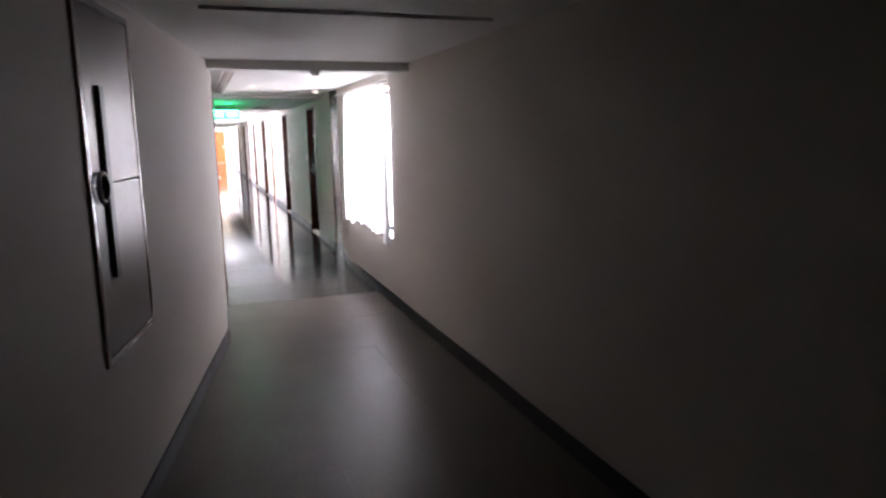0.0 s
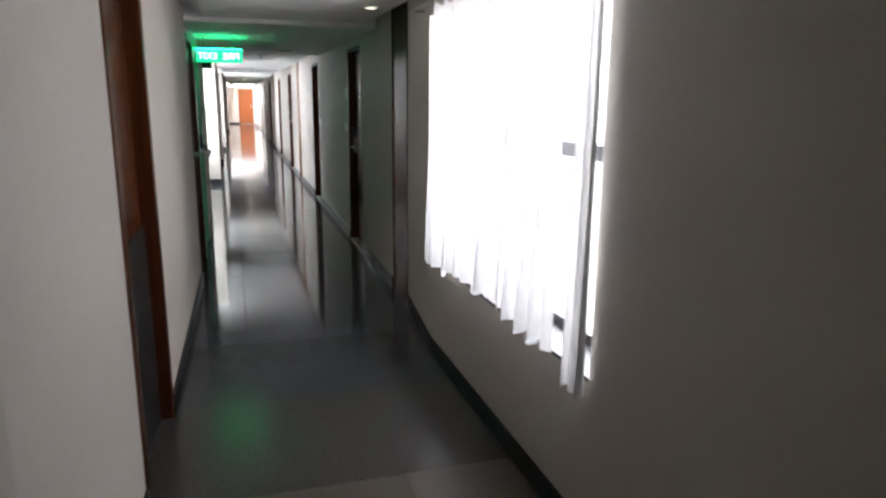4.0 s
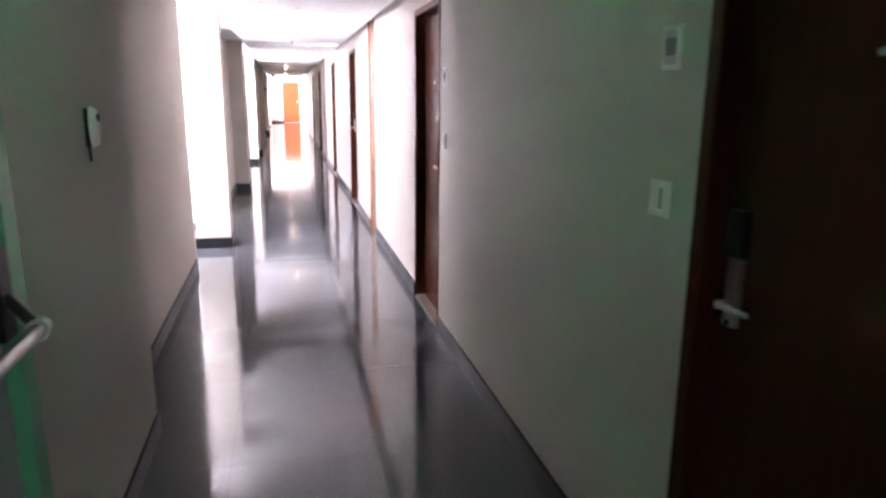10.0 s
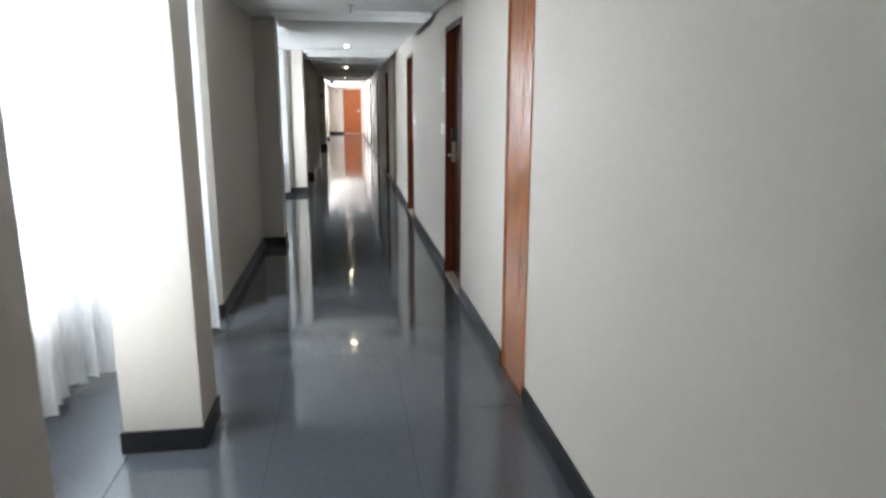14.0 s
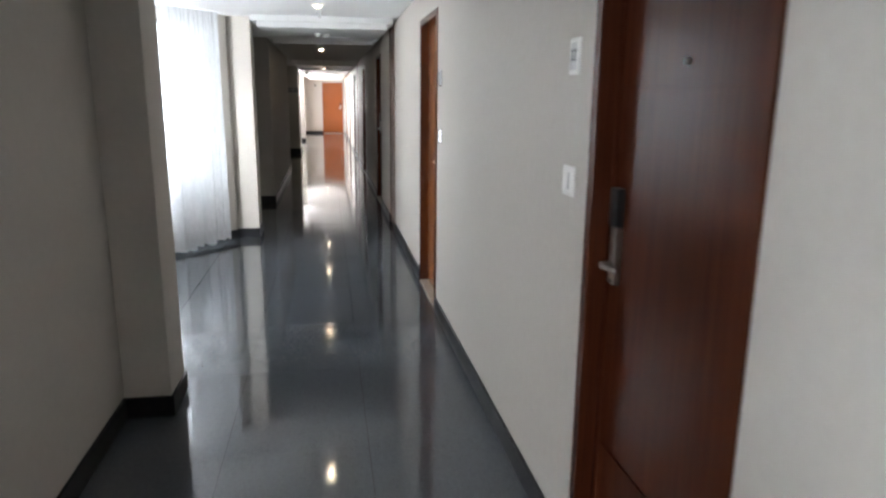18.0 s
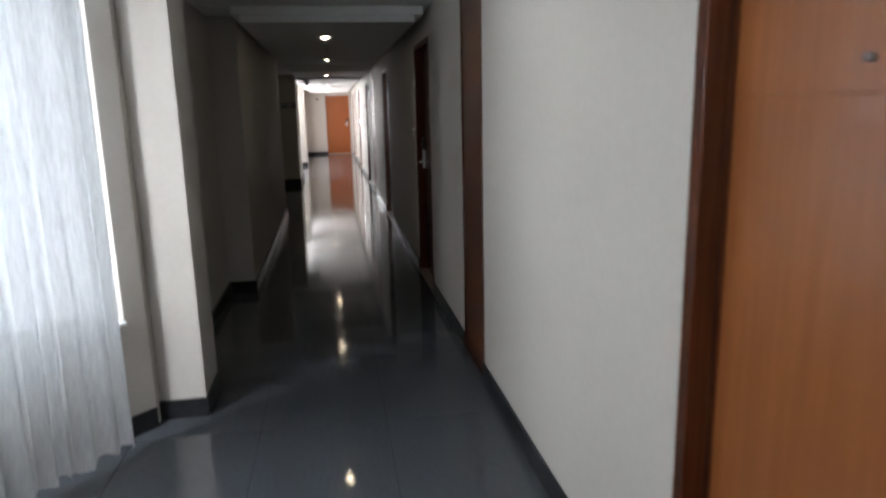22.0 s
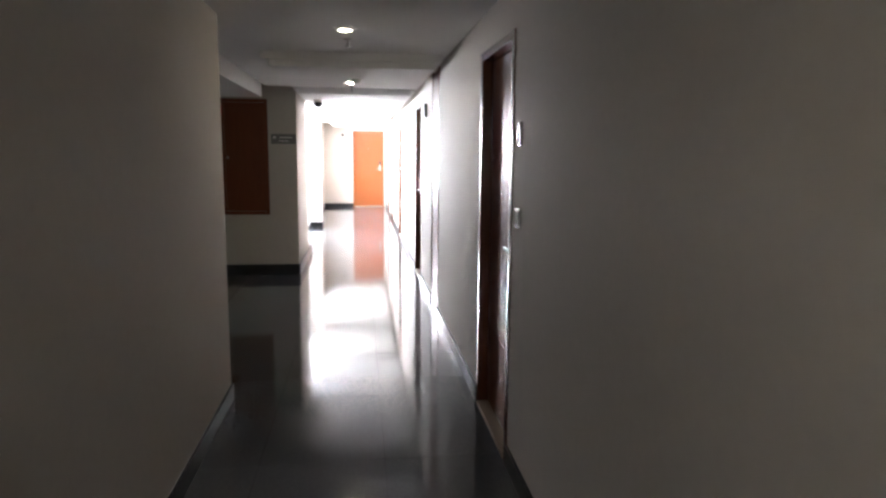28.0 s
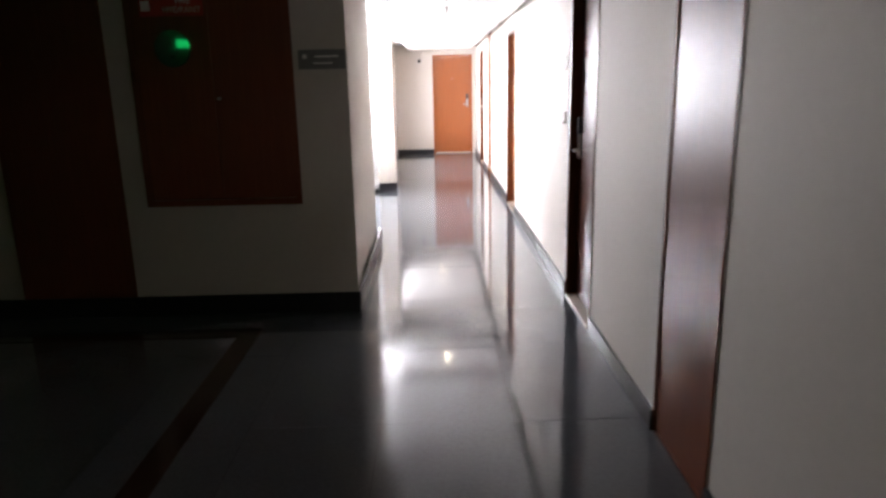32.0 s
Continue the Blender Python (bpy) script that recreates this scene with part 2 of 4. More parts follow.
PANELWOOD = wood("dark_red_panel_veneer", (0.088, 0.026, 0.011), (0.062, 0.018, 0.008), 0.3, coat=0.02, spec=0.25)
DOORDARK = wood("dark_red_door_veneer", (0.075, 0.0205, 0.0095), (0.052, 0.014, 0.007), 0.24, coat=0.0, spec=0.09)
CABINET = wood("red_brown_cabinet_veneer", (0.175, 0.049, 0.022), (0.135, 0.037, 0.017), 0.45, coat=0.05, spec=0.3)
DARKDOOR = wood("dark_brown_veneer", (0.045, 0.020, 0.011), (0.025, 0.011, 0.007), 0.22, coat=0.05, spec=0.35)
STEEL = material("brushed_steel", (0.52, 0.51, 0.49), 0.34, metal=1.0, dark=0.85, bump=0)
BLACK = material("black_plastic", (0.015, 0.015, 0.016), 0.35, bump=0, spec=0.25)
WHITE = material("white_plastic", (0.84, 0.83, 0.80), 0.35, dark=0.94, bump=0)
PLATE = material("grey_metal_plate", (0.22, 0.22, 0.22), 0.35, metal=0.6, bump=0)
ALU = material("dark_aluminium", (0.10, 0.10, 0.105), 0.4, metal=0.6, bump=0)
PAINTED = material("grey_painted_steel", (0.50, 0.52, 0.51), 0.28, dark=0.85, bump=0.02)
GREENPAINT = material("green_painted_steel", (0.06, 0.38, 0.20), 0.3, dark=0.85, bump=0.02)
RED = material("red_sign_plate", (0.45, 0.03, 0.02), 0.4, bump=0)
CLOTH = sheer("white_sheer_cloth", (0.80, 0.815, 0.83), 0.24, 0.06)
CLOTH_THIN = sheer("thin_white_sheer_cloth", (0.80, 0.81, 0.82), 0.22, 0.10)
HAZE = glow("overcast_haze", (0.93, 0.96, 1.0), 0.36)
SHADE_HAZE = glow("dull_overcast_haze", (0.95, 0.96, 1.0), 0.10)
GLASS = glass("clear_glass", 0.07)
GREEN = glow("green_sign_light", (0.0, 0.55, 0.20), 0.2)
# Added glow above the sign carries its green light onto walls and ceiling.
GREEN_SPILL = glow("green_spill_glow", (0.0, 0.60, 0.20), 7.0)
GREEN_FACE = glow("dim_green_sign_face", (0.0, 0.50, 0.18), 0.18)
GREEN_DIM = glow("dim_green_sign_light", (0.0, 0.5, 0.10), 1.2)
LETTER = glow("white_sign_letter", (0.70, 1.0, 0.85), 0.34)
LAMP = glow("warm_lamp", (1.0, 0.84, 0.58), 34.0)
LAMP_RING = glow("lit_lamp_reflector", (1.0, 0.88, 0.68), 2.4)
LAMP_DIM = glow("faint_lamp", (1.0, 0.9, 0.75), 0.12)


# ---- mesh helpers ----
def slab(bm, x0, x1, y0, y1, z0, z1):
    """Adds one box to a bmesh."""
    v = [bm.verts.new(c) for c in ((x0, y0, z0), (x1, y0, z0), (x1, y1, z0), (x0, y1, z0), (x0, y0, z1), (x1, y0, z1), (x1, y1, z1), (x0, y1, z1))]
    for f in ((3, 2, 1, 0), (4, 5, 6, 7), (0, 1, 5, 4), (1, 2, 6, 5), (2, 3, 7, 6), (3, 0, 4, 7)):
        bm.faces.new([v[i] for i in f])
    return bm


def box(x0, x1, y0, y1, z0, z1, bevel=0.0):
    bm = slab(bmesh.new(), x0, x1, y0, y1, z0, z1)
    if bevel:
        bmesh.ops.bevel(bm, geom=bm.edges[:], offset=bevel, segments=2, affect='EDGES', profile=0.7)
    return bm


def slabs(*rows):
    bm = bmesh.new()
    for r in rows:
        slab(bm, *r)
    return bm


def prism(points, z0, z1):
    """An upright block on a floor outline given counter-clockwise."""
    bm = bmesh.new()
    lo = [bm.verts.new((x, y, z0)) for x, y in points]
    hi = [bm.verts.new((x, y, z1)) for x, y in points]
    bm.faces.new(lo[::-1])
    bm.faces.new(hi)
    for i in range(len(points)):
        j = (i + 1) % len(points)
        bm.faces.new((lo[i], lo[j], hi[j], hi[i]))
    return bm


def tube(a, b, r, seg=14, r2=None):
    bm = bmesh.new()
    a, b = Vector(a), Vector(b)
    m = Matrix.Translation((a + b) / 2) @ (b - a).to_track_quat('Z', 'Y').to_matrix().to_4x4()
    bmesh.ops.create_cone(bm, cap_ends=True, segments=seg, radius1=r, radius2=r if r2 is None else r2, depth=(b - a).length, matrix=m)
    return bm


def merge(*bms):
    out = bmesh.new()
    for bm in bms:
        me = bpy.data.meshes.new("tmp")
        bm.to_mesh(me)
        bm.free()
        out.from_mesh(me)
        bpy.data.meshes.remove(me)
    return out


def mesh(name, bm, mat, smooth=False):
    bmesh.ops.recalc_face_normals(bm, faces=bm.faces[:])
    me = bpy.data.meshes.new(name)
    bm.to_mesh(me)
    bm.free()
    me.materials.append(mat)
    if smooth:
        for p in me.polygons:
            p.use_smooth = True
    return me


def part(name, bm, mat, parent, label="", smooth=False):
    ob = new(name, mesh(name, bm, mat, smooth))
    ob.parent = parent
    if label:
        ob["label"] = label
    return ob


def thing(name, label, category, group="", kind="", at=(0, 0, 0)):
    ob = new(name)
    ob.empty_display_size = 0.1
    ob.matrix_basis = Matrix.Translation(at)
    return tagged(ob, label, category, group, kind)


def structure(name, bm, mat, label, category="wall"):
    return tagged(new(name, mesh(name, bm, mat)), label, category, kind="structure")


def run_wall(bm, x0, x1, y0, y1, z1, openings):
    """A wall along y with openings (y0, y1, z0, z1) cut through it."""
    y = y0
    for a, b, lo, hi in sorted(openings):
        if a > y:
            slab(bm, x0, x1, y, a, 0, z1)
        if lo > 0:
            slab(bm, x0, x1, a, b, 0, lo)
        if hi < z1:
            slab(bm, x0, x1, a, b, hi, z1)
        y = b
    slab(bm, x0, x1, y, y1, 0, z1)
    return bm


# ---- plan ----
TOP = 2.62          # underside of the structural slab
DOOR_H = 2.10
RIGHT_DOORS = [(9.86, 10.68, 1), (13.40, 14.21, -1), (18.37, 19.17, 1), (21.94, 22.79, -1), (26.83, 27.73, 1), (30.74, 31.60, -1),
               (35.56, 36.33, 1), (39.40, 40.21, -1), (44.20, 45.00, 1)]   # latch on the far (1) or near (-1) side
PANELS = [(7.97, 8.485), (16.45, 16.95), (24.93, 25.49), (33.75, 34.34), (42.6, 43.1)]
WIN = (5.02, 7.10, 0.64, 2.06)
END_Y = 46.57
BAYS = [(15.33, 18.10, -2.42), (20.85, 24.72, -2.46), (38.10, 41.45, -2.42)]

# ---- ground outside, several storeys down ----
PAVE = material("pale_concrete", (0.42, 0.41, 0.39), 0.8, blotch=0.05, grain=2)
structure("ground", slabs((-1500, 1500, -1500, 1500, -9.4, -9.0)), PAVE, "pale concrete ground far below the windows", "ground")

# ---- floor ----
floor_slab = structure("floor", slabs((-4.2, 0.3, -6, 4.6, -0.25, -0.006), (-2.75, 0.3, 4.6, 47.2, -0.25, -0.006), (-6.2, -2.75, 31.5, 36.4, -0.25, -0.006)), JOINT, "dark screed under polished granite floor tiles", "floor")

# ---- ceiling ----
PANEL_Y = [(4.62, 8.95), (13.45, 19.02), (19.75, 21.55), (24.62, 25.75), (26.78, 30.45), (33.20, 34.95), (35.78, 39.50), (39.95, 46.50)]
rows = [(-4.6, 0.5, -6.2, 4.7, TOP, TOP + 0.2), (-3.5, 0.5, 4.7, 47.2, TOP, TOP + 0.2), (-6.2, -3.5, 31.4, 36.5, TOP, TOP + 0.2),
        (-4.2, 0.0, -6.0, 4.38, 2.20, 2.26),
        (-1.73, -0.30, 2.24, 2.34, 2.184, 2.20),
        (-3.2, 0.0, 4.38, 4.60, 2.13, 2.32),
        (-2.6, 0.0, 4.60, 9.10, 2.31, 2.37),
        (-1.74, 0.0, 9.10, 13.25, 2.18, 2.37),
        (-1.84, 0.0, 13.25, 46.57, 2.31, 2.37),
        (-6.0, -1.88, 31.77, 36.06, 2.17, 2.37)]
for a, b in PANEL_Y:
    rows.append((-1.42, -0.11, a, b, 2.20, 2.25))
    rows.append((-1.48, -0.05, a - 0.05, b + 0.05, 2.25, 2.31))
ceiling = structure("ceiling", slabs(*rows), CEIL, "white painted plaster ceiling with stepped dropped panels", "ceiling")

# ---- walls ----
holes = [(a, b, 0, DOOR_H) for a, b, _ in RIGHT_DOORS] + [(a, b, 0.0, 2.30) for a, b in PANELS]
wall_right = structure("wall_east", run_wall(bmesh.new(), 0.0, 0.22, 7.97, 47.0, TOP, holes), WALL, "cream painted corridor wall with room doors")
# first stretch, set out at a slight angle, with the side window


def east(y):
    return -0.105 + 0.002 * (y - 2.0) if y < 7.0 else -0.095 + (y - 7.0) * 0.097


bm = bmesh.new()
for (a, b, lo, hi) in ((-6.0, WIN[0], None, None), (WIN[0], WIN[1], WIN[2], WIN[3]), (WIN[1], 7.97, None, None)):
    pts = [(east(a), a), (0.22, a), (0.22, b), (east(b), b)] if b < 7.2 else [(east(a), a), (0.22, a), (0.22, b), (0.0, b)]
    for z0, z1 in (((0, TOP),) if lo is None else ((0, lo), (hi, TOP))):
        bm = merge(bm, prism(pts, z0, z1))
structure("wall_east_near", bm, WALL, "cream painted wall around the side window")
structure("wall_end", slabs((-2.0, -0.92, END_Y, END_Y + 0.2, 0, TOP), (-0.92, -0.07, END_Y, END_Y + 0.2, DOOR_H, TOP), (-0.07, 0.0, END_Y, END_Y + 0.2, 0, TOP)), WALL, "cream painted end wall around a door")
structure("wall_back", slabs((-4.6, 0.3, -6.2, -6.0, 0, TOP)), WALL, "plain wall closing the corridor behind")

# west side
WX = -1.565


def west(y):
    """Face of the wall between the angled stretch and the service doors."""
    return -1.66 + (y - 4.45) * 0.06 / 2.08 if y < 6.53 else -1.60 + (y - 6.53) * 0.035 / 2.59


def bm_between(y0, y1, z0, z1):
    return prism([(-1.82, y0), (west(y0), y0), (west(y1), y1), (-1.82, y1)], z0, z1)


skew = lambda y: -1.66 - (4.45 - y) * 0.1805
structure("wall_skew", prism([(skew(-6), -6), (-1.66, 4.45), (-1.86, 4.45), (skew(-6) - 0.2, -6)], 0, TOP), WALL, "cream painted wall set at an angle to the corridor")
bm = merge(bm_between(4.45, 5.66, 0, TOP), bm_between(5.66, 6.53, 2.10, TOP), bm_between(6.53, 9.12, 0, TOP))
run_wall(bm, -1.82, WX, 9.12, 12.32, TOP, [(9.12, 10.02, 0, 2.10), (10.08, 11.0, 0, 2.10)])
structure("wall_west_near", bm, WALL, "cream painted wall with service doors")
structure("wall_west", slabs((-1.96, -1.74, 12.32, 15.33, 0, TOP), (-1.96, -1.74, 18.10, 20.85, 0, TOP), (-1.96, -1.74, 24.72, 27.28, 0, TOP), (-1.96, -1.52, 27.28, 31.77, 0, TOP)), WALL, "cream painted corridor wall between window bays")
structure("wall_lobby_near", slabs((-6.0, -1.96, 31.57, 31.77, 0, TOP)), WALL, "cream painted near wall of the lobby")
structure("wall_lobby_side", slabs((-6.2, -6.0, 31.57, 36.3, 0, TOP)), WALL, "plain cream wall closing the lobby")
structure("wall_lobby_far", slabs((-6.0, -1.48, 36.06, 36.30, 0, TOP)), WALL, "cream painted lobby wall with a hydrant cabinet")
structure("wall_west_far", slabs((-1.74, -1.52, 36.30, 38.10, 0, TOP), (-1.95, -1.72, 41.9, 42.9, 0, TOP), (-1.95, -1.72, 45.3, 46.57, 0, TOP), (-1.95, -1.72, 42.9, 45.3, 0, 0.7), (-1.95, -1.72, 42.9, 45.3, 2.2, TOP)), WALL, "cream painted wall by the far window")


def pier(x0, x1, y0, y1):
    p = thing("pier", "cream painted square pier with a black granite skirting", "pillar", "piers along the window side", at=((x0 + x1) / 2, y0, 0))
    o = Matrix.Translation((-(x0 + x1) / 2, -y0, 0))
    b = box(x0, x1, y0, y1, 0.0, TOP)
    b.transform(o)
    part("shaft", b, WALL, p)
    b = box(x0 - 0.012, x1 + 0.012, y0 - 0.012, y1 + 0.012, 0.0, 0.10, 0.003)
    b.transform(o)
    part("skirting", b, TRIM, p, "black polished granite skirting")


pier(-1.84, -1.51, 16.22, 16.55)
pier(-1.735, -1.52, 20.50, 20.80)
pier(-1.735, -1.51, 24.79, 25.15)
pier(-1.735, -1.50, 41.50, 41.85)


def bay(y0, y1, xd, margin):
    """A canted window bay: low wall, three glazed faces, and the wall above."""
    pts = [(-1.74, y0), (xd, y0 + 0.72), (xd, y1 - 0.72), (-1.74, y1)]
    for k, (p, q) in enumerate(zip(pts, pts[1:])):
        p, q = Vector(p), Vector(q)
        d = (q - p).normalized()
        nrm = Vector((-d.y, d.x))
        if nrm.x > 0:
            nrm = -nrm
        a, b = p, q
        out = [tuple(a), tuple(b), tuple(b + nrm * 0.18), tuple(a + nrm * 0.18)]
        bm = merge(prism(out, 0, 0.58), prism(out, 2.22, TOP))
        m, e = (0.25 if k == 0 else 0.03), (margin if k == 2 else 0.03)
        bm = merge(bm, prism([tuple(a), tuple(a + d * m), tuple(a + d * m + nrm * 0.18), tuple(a + nrm * 0.18)], 0.58, 2.22),
                   prism([tuple(b - d * e), tuple(b), tuple(b + nrm * 0.18), tuple(b - d * e + nrm * 0.18)], 0.58, 2.22))
        structure("wall_bay", bm, WALL, "cream painted low wall under a bay window")
        sk = [tuple(a - nrm * 0.012), tuple(b - nrm * 0.012), tuple(b), tuple(a)]
        structure("baseboard_bay", prism(sk, 0, 0.10), TRIM, "black polished granite skirting under the bay window", "baseboard")
        w = thing("window", "dark aluminium framed bay window with clear panes", "window", "bay windows")
        w["kind"] = "structure"
        aa, bb = a + d * m, b - d * e
        L = (bb - aa).length
        n = 2 if L > 1.6 else 1
        t0, t1 = nrm * 0.10, nrm * 0.15

        def bar(s0, s1, z0, z1, nm):
            u, v = aa + d * s0, aa + d * s1
            part(nm, prism([tuple(u + t0), tuple(v + t0), tuple(v + t1), tuple(u + t1)], z0, z1), ALU, w)
        for i in range(n + 1):
            s = i * (L - 0.045) / n
            bar(s, s + 0.045, 0.62, 2.18, "mullion")
        bar(0, L, 0.58, 0.62, "bottom_rail")
        bar(0, L, 2.18, 2.22, "top_rail")
        for i in range(n):
            u, v = aa + d * (i * L / n), aa + d * ((i + 1) * L / n)
            g = part("pane", prism([tuple(u + nrm * 0.122), tuple(v + nrm * 0.122), tuple(v + nrm * 0.128), tuple(u + nrm * 0.128)], 0.62, 2.18), GLASS, w)
            g.visible_shadow = False
        sill = [tuple(aa - nrm * 0.03), tuple(bb - nrm * 0.03), tuple(bb + nrm * 0.10), tuple(aa + nrm * 0.10)]
        part("sill", prism(sill, 0.565, 0.582), WHITE, w)
    # floor and soffit of the bay
    poly = [(-1.823, y0), (-1.823, y1), (xd, y1 - 0.72), (xd, y0 + 0.72)]
    structure("floor_bay", prism(poly, -0.02, 0.0), FLOOR, "polished grey granite floor of the window bay", "floor")
    structure("ceiling_bay", prism(poly, 2.31, 2.37), CEIL, "white plaster soffit over the window bay", "ceiling")


def curtain(points, z0, z1, pitch, depth, seed, label, hem=0.02, droop=0.0, mat=None, lean=0.0):
    """A gathered sheer sheet hung along a line of floor points."""
    rng = random.Random(seed)
    P = [Vector(p) for p in points]
    run = [0.0]
    for a, b in zip(P, P[1:]):
        run.append(run[-1] + (b - a).length)
    L = run[-1]
    n = int(L / pitch * 16)
    rows = 16
    ph = [rng.uniform(0, 6.28) for _ in range(4)]
    folds, at = [], 0.0
    while at < L:
        w = pitch * rng.uniform(0.55, 1.5)
        folds.append((at, w, rng.uniform(0.35, 1.15), rng.uniform(-0.02, 0.15), rng.uniform(-1, 1)))
        at += w
    bm = bmesh.new()
    grid = []
    for i in range(n + 1):
        s = L * i / n
        k = max(j for j in range(len(run) - 1) if run[j] <= s + 1e-9)
        d = (P[k + 1] - P[k]).normalized()
        nr = Vector((-d.y, d.x))
        base = P[k] + d * (s - run[k])
        s0, w, deep, lap, drop = max(g for g in folds if g[0] <= s + 1e-9)
        p = 2 * math.pi * (s - s0) / w
        col = []
        for r in range(rows + 1):
            f = r / rows
            o = depth * deep * (0.3 + 0.7 * (1 - f)) * math.sin(p) + 0.10 * depth * math.sin(2 * math.pi * s / 0.031 + 2 * f + ph[0]) * f
            side = lap * w * math.sin(2 * p) * (1 - 0.5 * f) + 0.012 * math.sin(2.9 * s + ph[1] + 2.2 * f) * (1 - f) - lean * f * min(1, 1.6 * s / L)
            sag = hem * (0.5 * drop * (1 - math.cos(p)) + 0.9 * math.sin(1.9 * s + ph[3]))
            z = z0 + sag * (1 - f) + (z1 - z0 - droop * abs(math.sin(math.pi * s / 0.17 + ph[2]))) * f
            q = base + nr * o + d * side
            col.append(bm.verts.new((q.x, q.y, z)))
        grid.append(col)
    for a, b in zip(grid, grid[1:]):
        for r in range(rows):
            bm.faces.new((a[r], b[r], b[r + 1], a[r + 1]))
    me = bpy.data.meshes.new("curtain")
    bm.to_mesh(me)
    bm.free()
    me.materials.append(mat or CLOTH)
    for p in me.polygons:
        p.use_smooth = True
    return tagged(new("curtain", me), label, "curtain", "sheer curtains")


def haze(points, z0, z1, mat=None):
    """A plain sheet of bright overcast distance outside a window."""
    bm = bmesh.new()
    lo = [bm.verts.new((x, y, z0)) for x, y in points]
    hi = [bm.verts.new((x, y, z1)) for x, y in points]
    for i in range(len(points) - 1):
        bm.faces.new((lo[i], lo[i + 1], hi[i + 1], hi[i]))
    me = bpy.data.meshes.new("backdrop")
    bm.to_mesh(me)
    bm.free()
    me.materials.append(mat or HAZE)
    tagged(new("backdrop", me), "plain white overcast distance outside the windows", "backdrop", kind="structure")


for y0, y1, xd in BAYS:
    bay(y0, y1, xd, {15.33: 0.14, 20.85: 0.11}.get(y0, 0.25))
    haze([(-2.05, y0 - 0.5), (xd - 1.0, y0 - 0.3), (xd - 1.0, y1 + 0.3), (-2.05, y1 + 0.5)], -0.6, 3.4)
haze([(-3.2, 42.2), (-3.2, 46.4)], -0.6, 3.4)
haze([(0.26, 3.6), (1.4, 4.2), (1.4, 8.4), (0.26, 9.0)], -0.6, 3.4, SHADE_HAZE)
curtain([(-2.30, 16.12), (-2.30, 16.95), (-1.72, 17.74)], 0.05, 2.30, 0.11, 0.06, 3, "white sheer curtain gathered along the window bay")
curtain([(-2.32, 21.80), (-2.32, 23.6), (-2.29, 23.82)], 0.05, 2.30, 0.10, 0.065, 4, "white sheer curtain drawn across the window bay")
curtain([(-2.197, 23.887), (-1.75, 24.42)], 0.05, 2.30, 0.09, 0.06, 5, "white sheer curtain bunched beside a bare strip of glass")
curtain([(-1.86, 38.35), (-2.28, 38.9), (-2.28, 40.5)], 0.05, 2.30, 0.13, 0.045, 6, "white sheer curtain hanging in the far window bay")
curtain([(-1.98, 41.02), (-1.74, 41.3)], 0.05, 2.30, 0.09, 0.04, 8, "white sheer curtain bunched beside the far pier")
curtain([(-0.155, 5.19), (-0.165, 5.9), (-0.15, 6.93)], 0.66, 2.10, 0.12, 0.055, 7, "white sheer curtain over the side window, reaching to the sill", hem=0.05, droop=0.05, mat=CLOTH_THIN, lean=0.12)
curtain([(-0.158, 4.96), (-0.155, 5.11)], 0.62, 2.10, 0.06, 0.03, 9, "white sheer curtain bunched at the edge of the side window", hem=0.02, droop=0.05, mat=CLOTH_THIN)

# ---- skirting ----
def skirting(bm, x0, x1, y0, y1):
    slab(bm, x0, x1, y0, y1, 0.0, 0.10)


bm = bmesh.new()
cuts = sorted([(a, b) for a, b, _ in RIGHT_DOORS] + [(a, b) for a, b in PANELS if a > 9])
y = 8.49
for a, b in cuts:
    skirting(bm, -0.014, 0.0, y, a)
    y = b
skirting(bm, -0.014, 0.0, y, END_Y)
structure("baseboard_east", bm, TRIM, "black polished granite skirting along the room doors", "baseboard")
pts = [(east(-6) - 0.014, -6), (east(-6), -6), (east(7.0), 7.0), (0.0, 7.97), (-0.014, 7.97), (east(7.0) - 0.014, 7.0)]
structure("baseboard_near", prism(pts, 0, 0.10), TRIM, "black polished granite skirting under the side window", "baseboard")
bm = prism([(skew(-6), -6), (skew(-6) + 0.016, -6), (-1.646, 4.45), (-1.66, 4.45)], 0, 0.10)
bm = merge(bm, slabs((WX, WX + 0.014, 11.0, 12.334, 0, 0.10), (-1.74, WX, 12.32, 12.334, 0, 0.10),
                     (-1.74, -1.726, 12.334, 15.33, 0, 0.10), (-1.74, -1.726, 18.10, 20.488, 0, 0.10), (-1.74, -1.726, 25.162, 27.266, 0, 0.10), (-1.74, -1.506, 27.266, 27.28, 0, 0.10),
                     (-1.52, -1.506, 27.28, 31.784, 0, 0.10), (-5.99, -1.52, 31.77, 31.784, 0, 0.10),
                     (-5.99, -1.468, 36.046, 36.06, 0, 0.14), (-1.48, -1.466, 36.06, 38.1, 0, 0.14), (-1.72, -1.706, 41.85, 46.57, 0, 0.10), (-1.706, -0.92, 46.556, 46.57, 0, 0.10)))
for a, b in ((4.45, 5.66), (6.53, 9.12)):
    bm = merge(bm, prism([(west(a), a), (west(a) + 0.014, a), (west(b) + 0.014, b), (west(b), b)], 0, 0.10))
structure("baseboard_west", bm, TRIM, "black polished granite skirting along the window side", "baseboard")


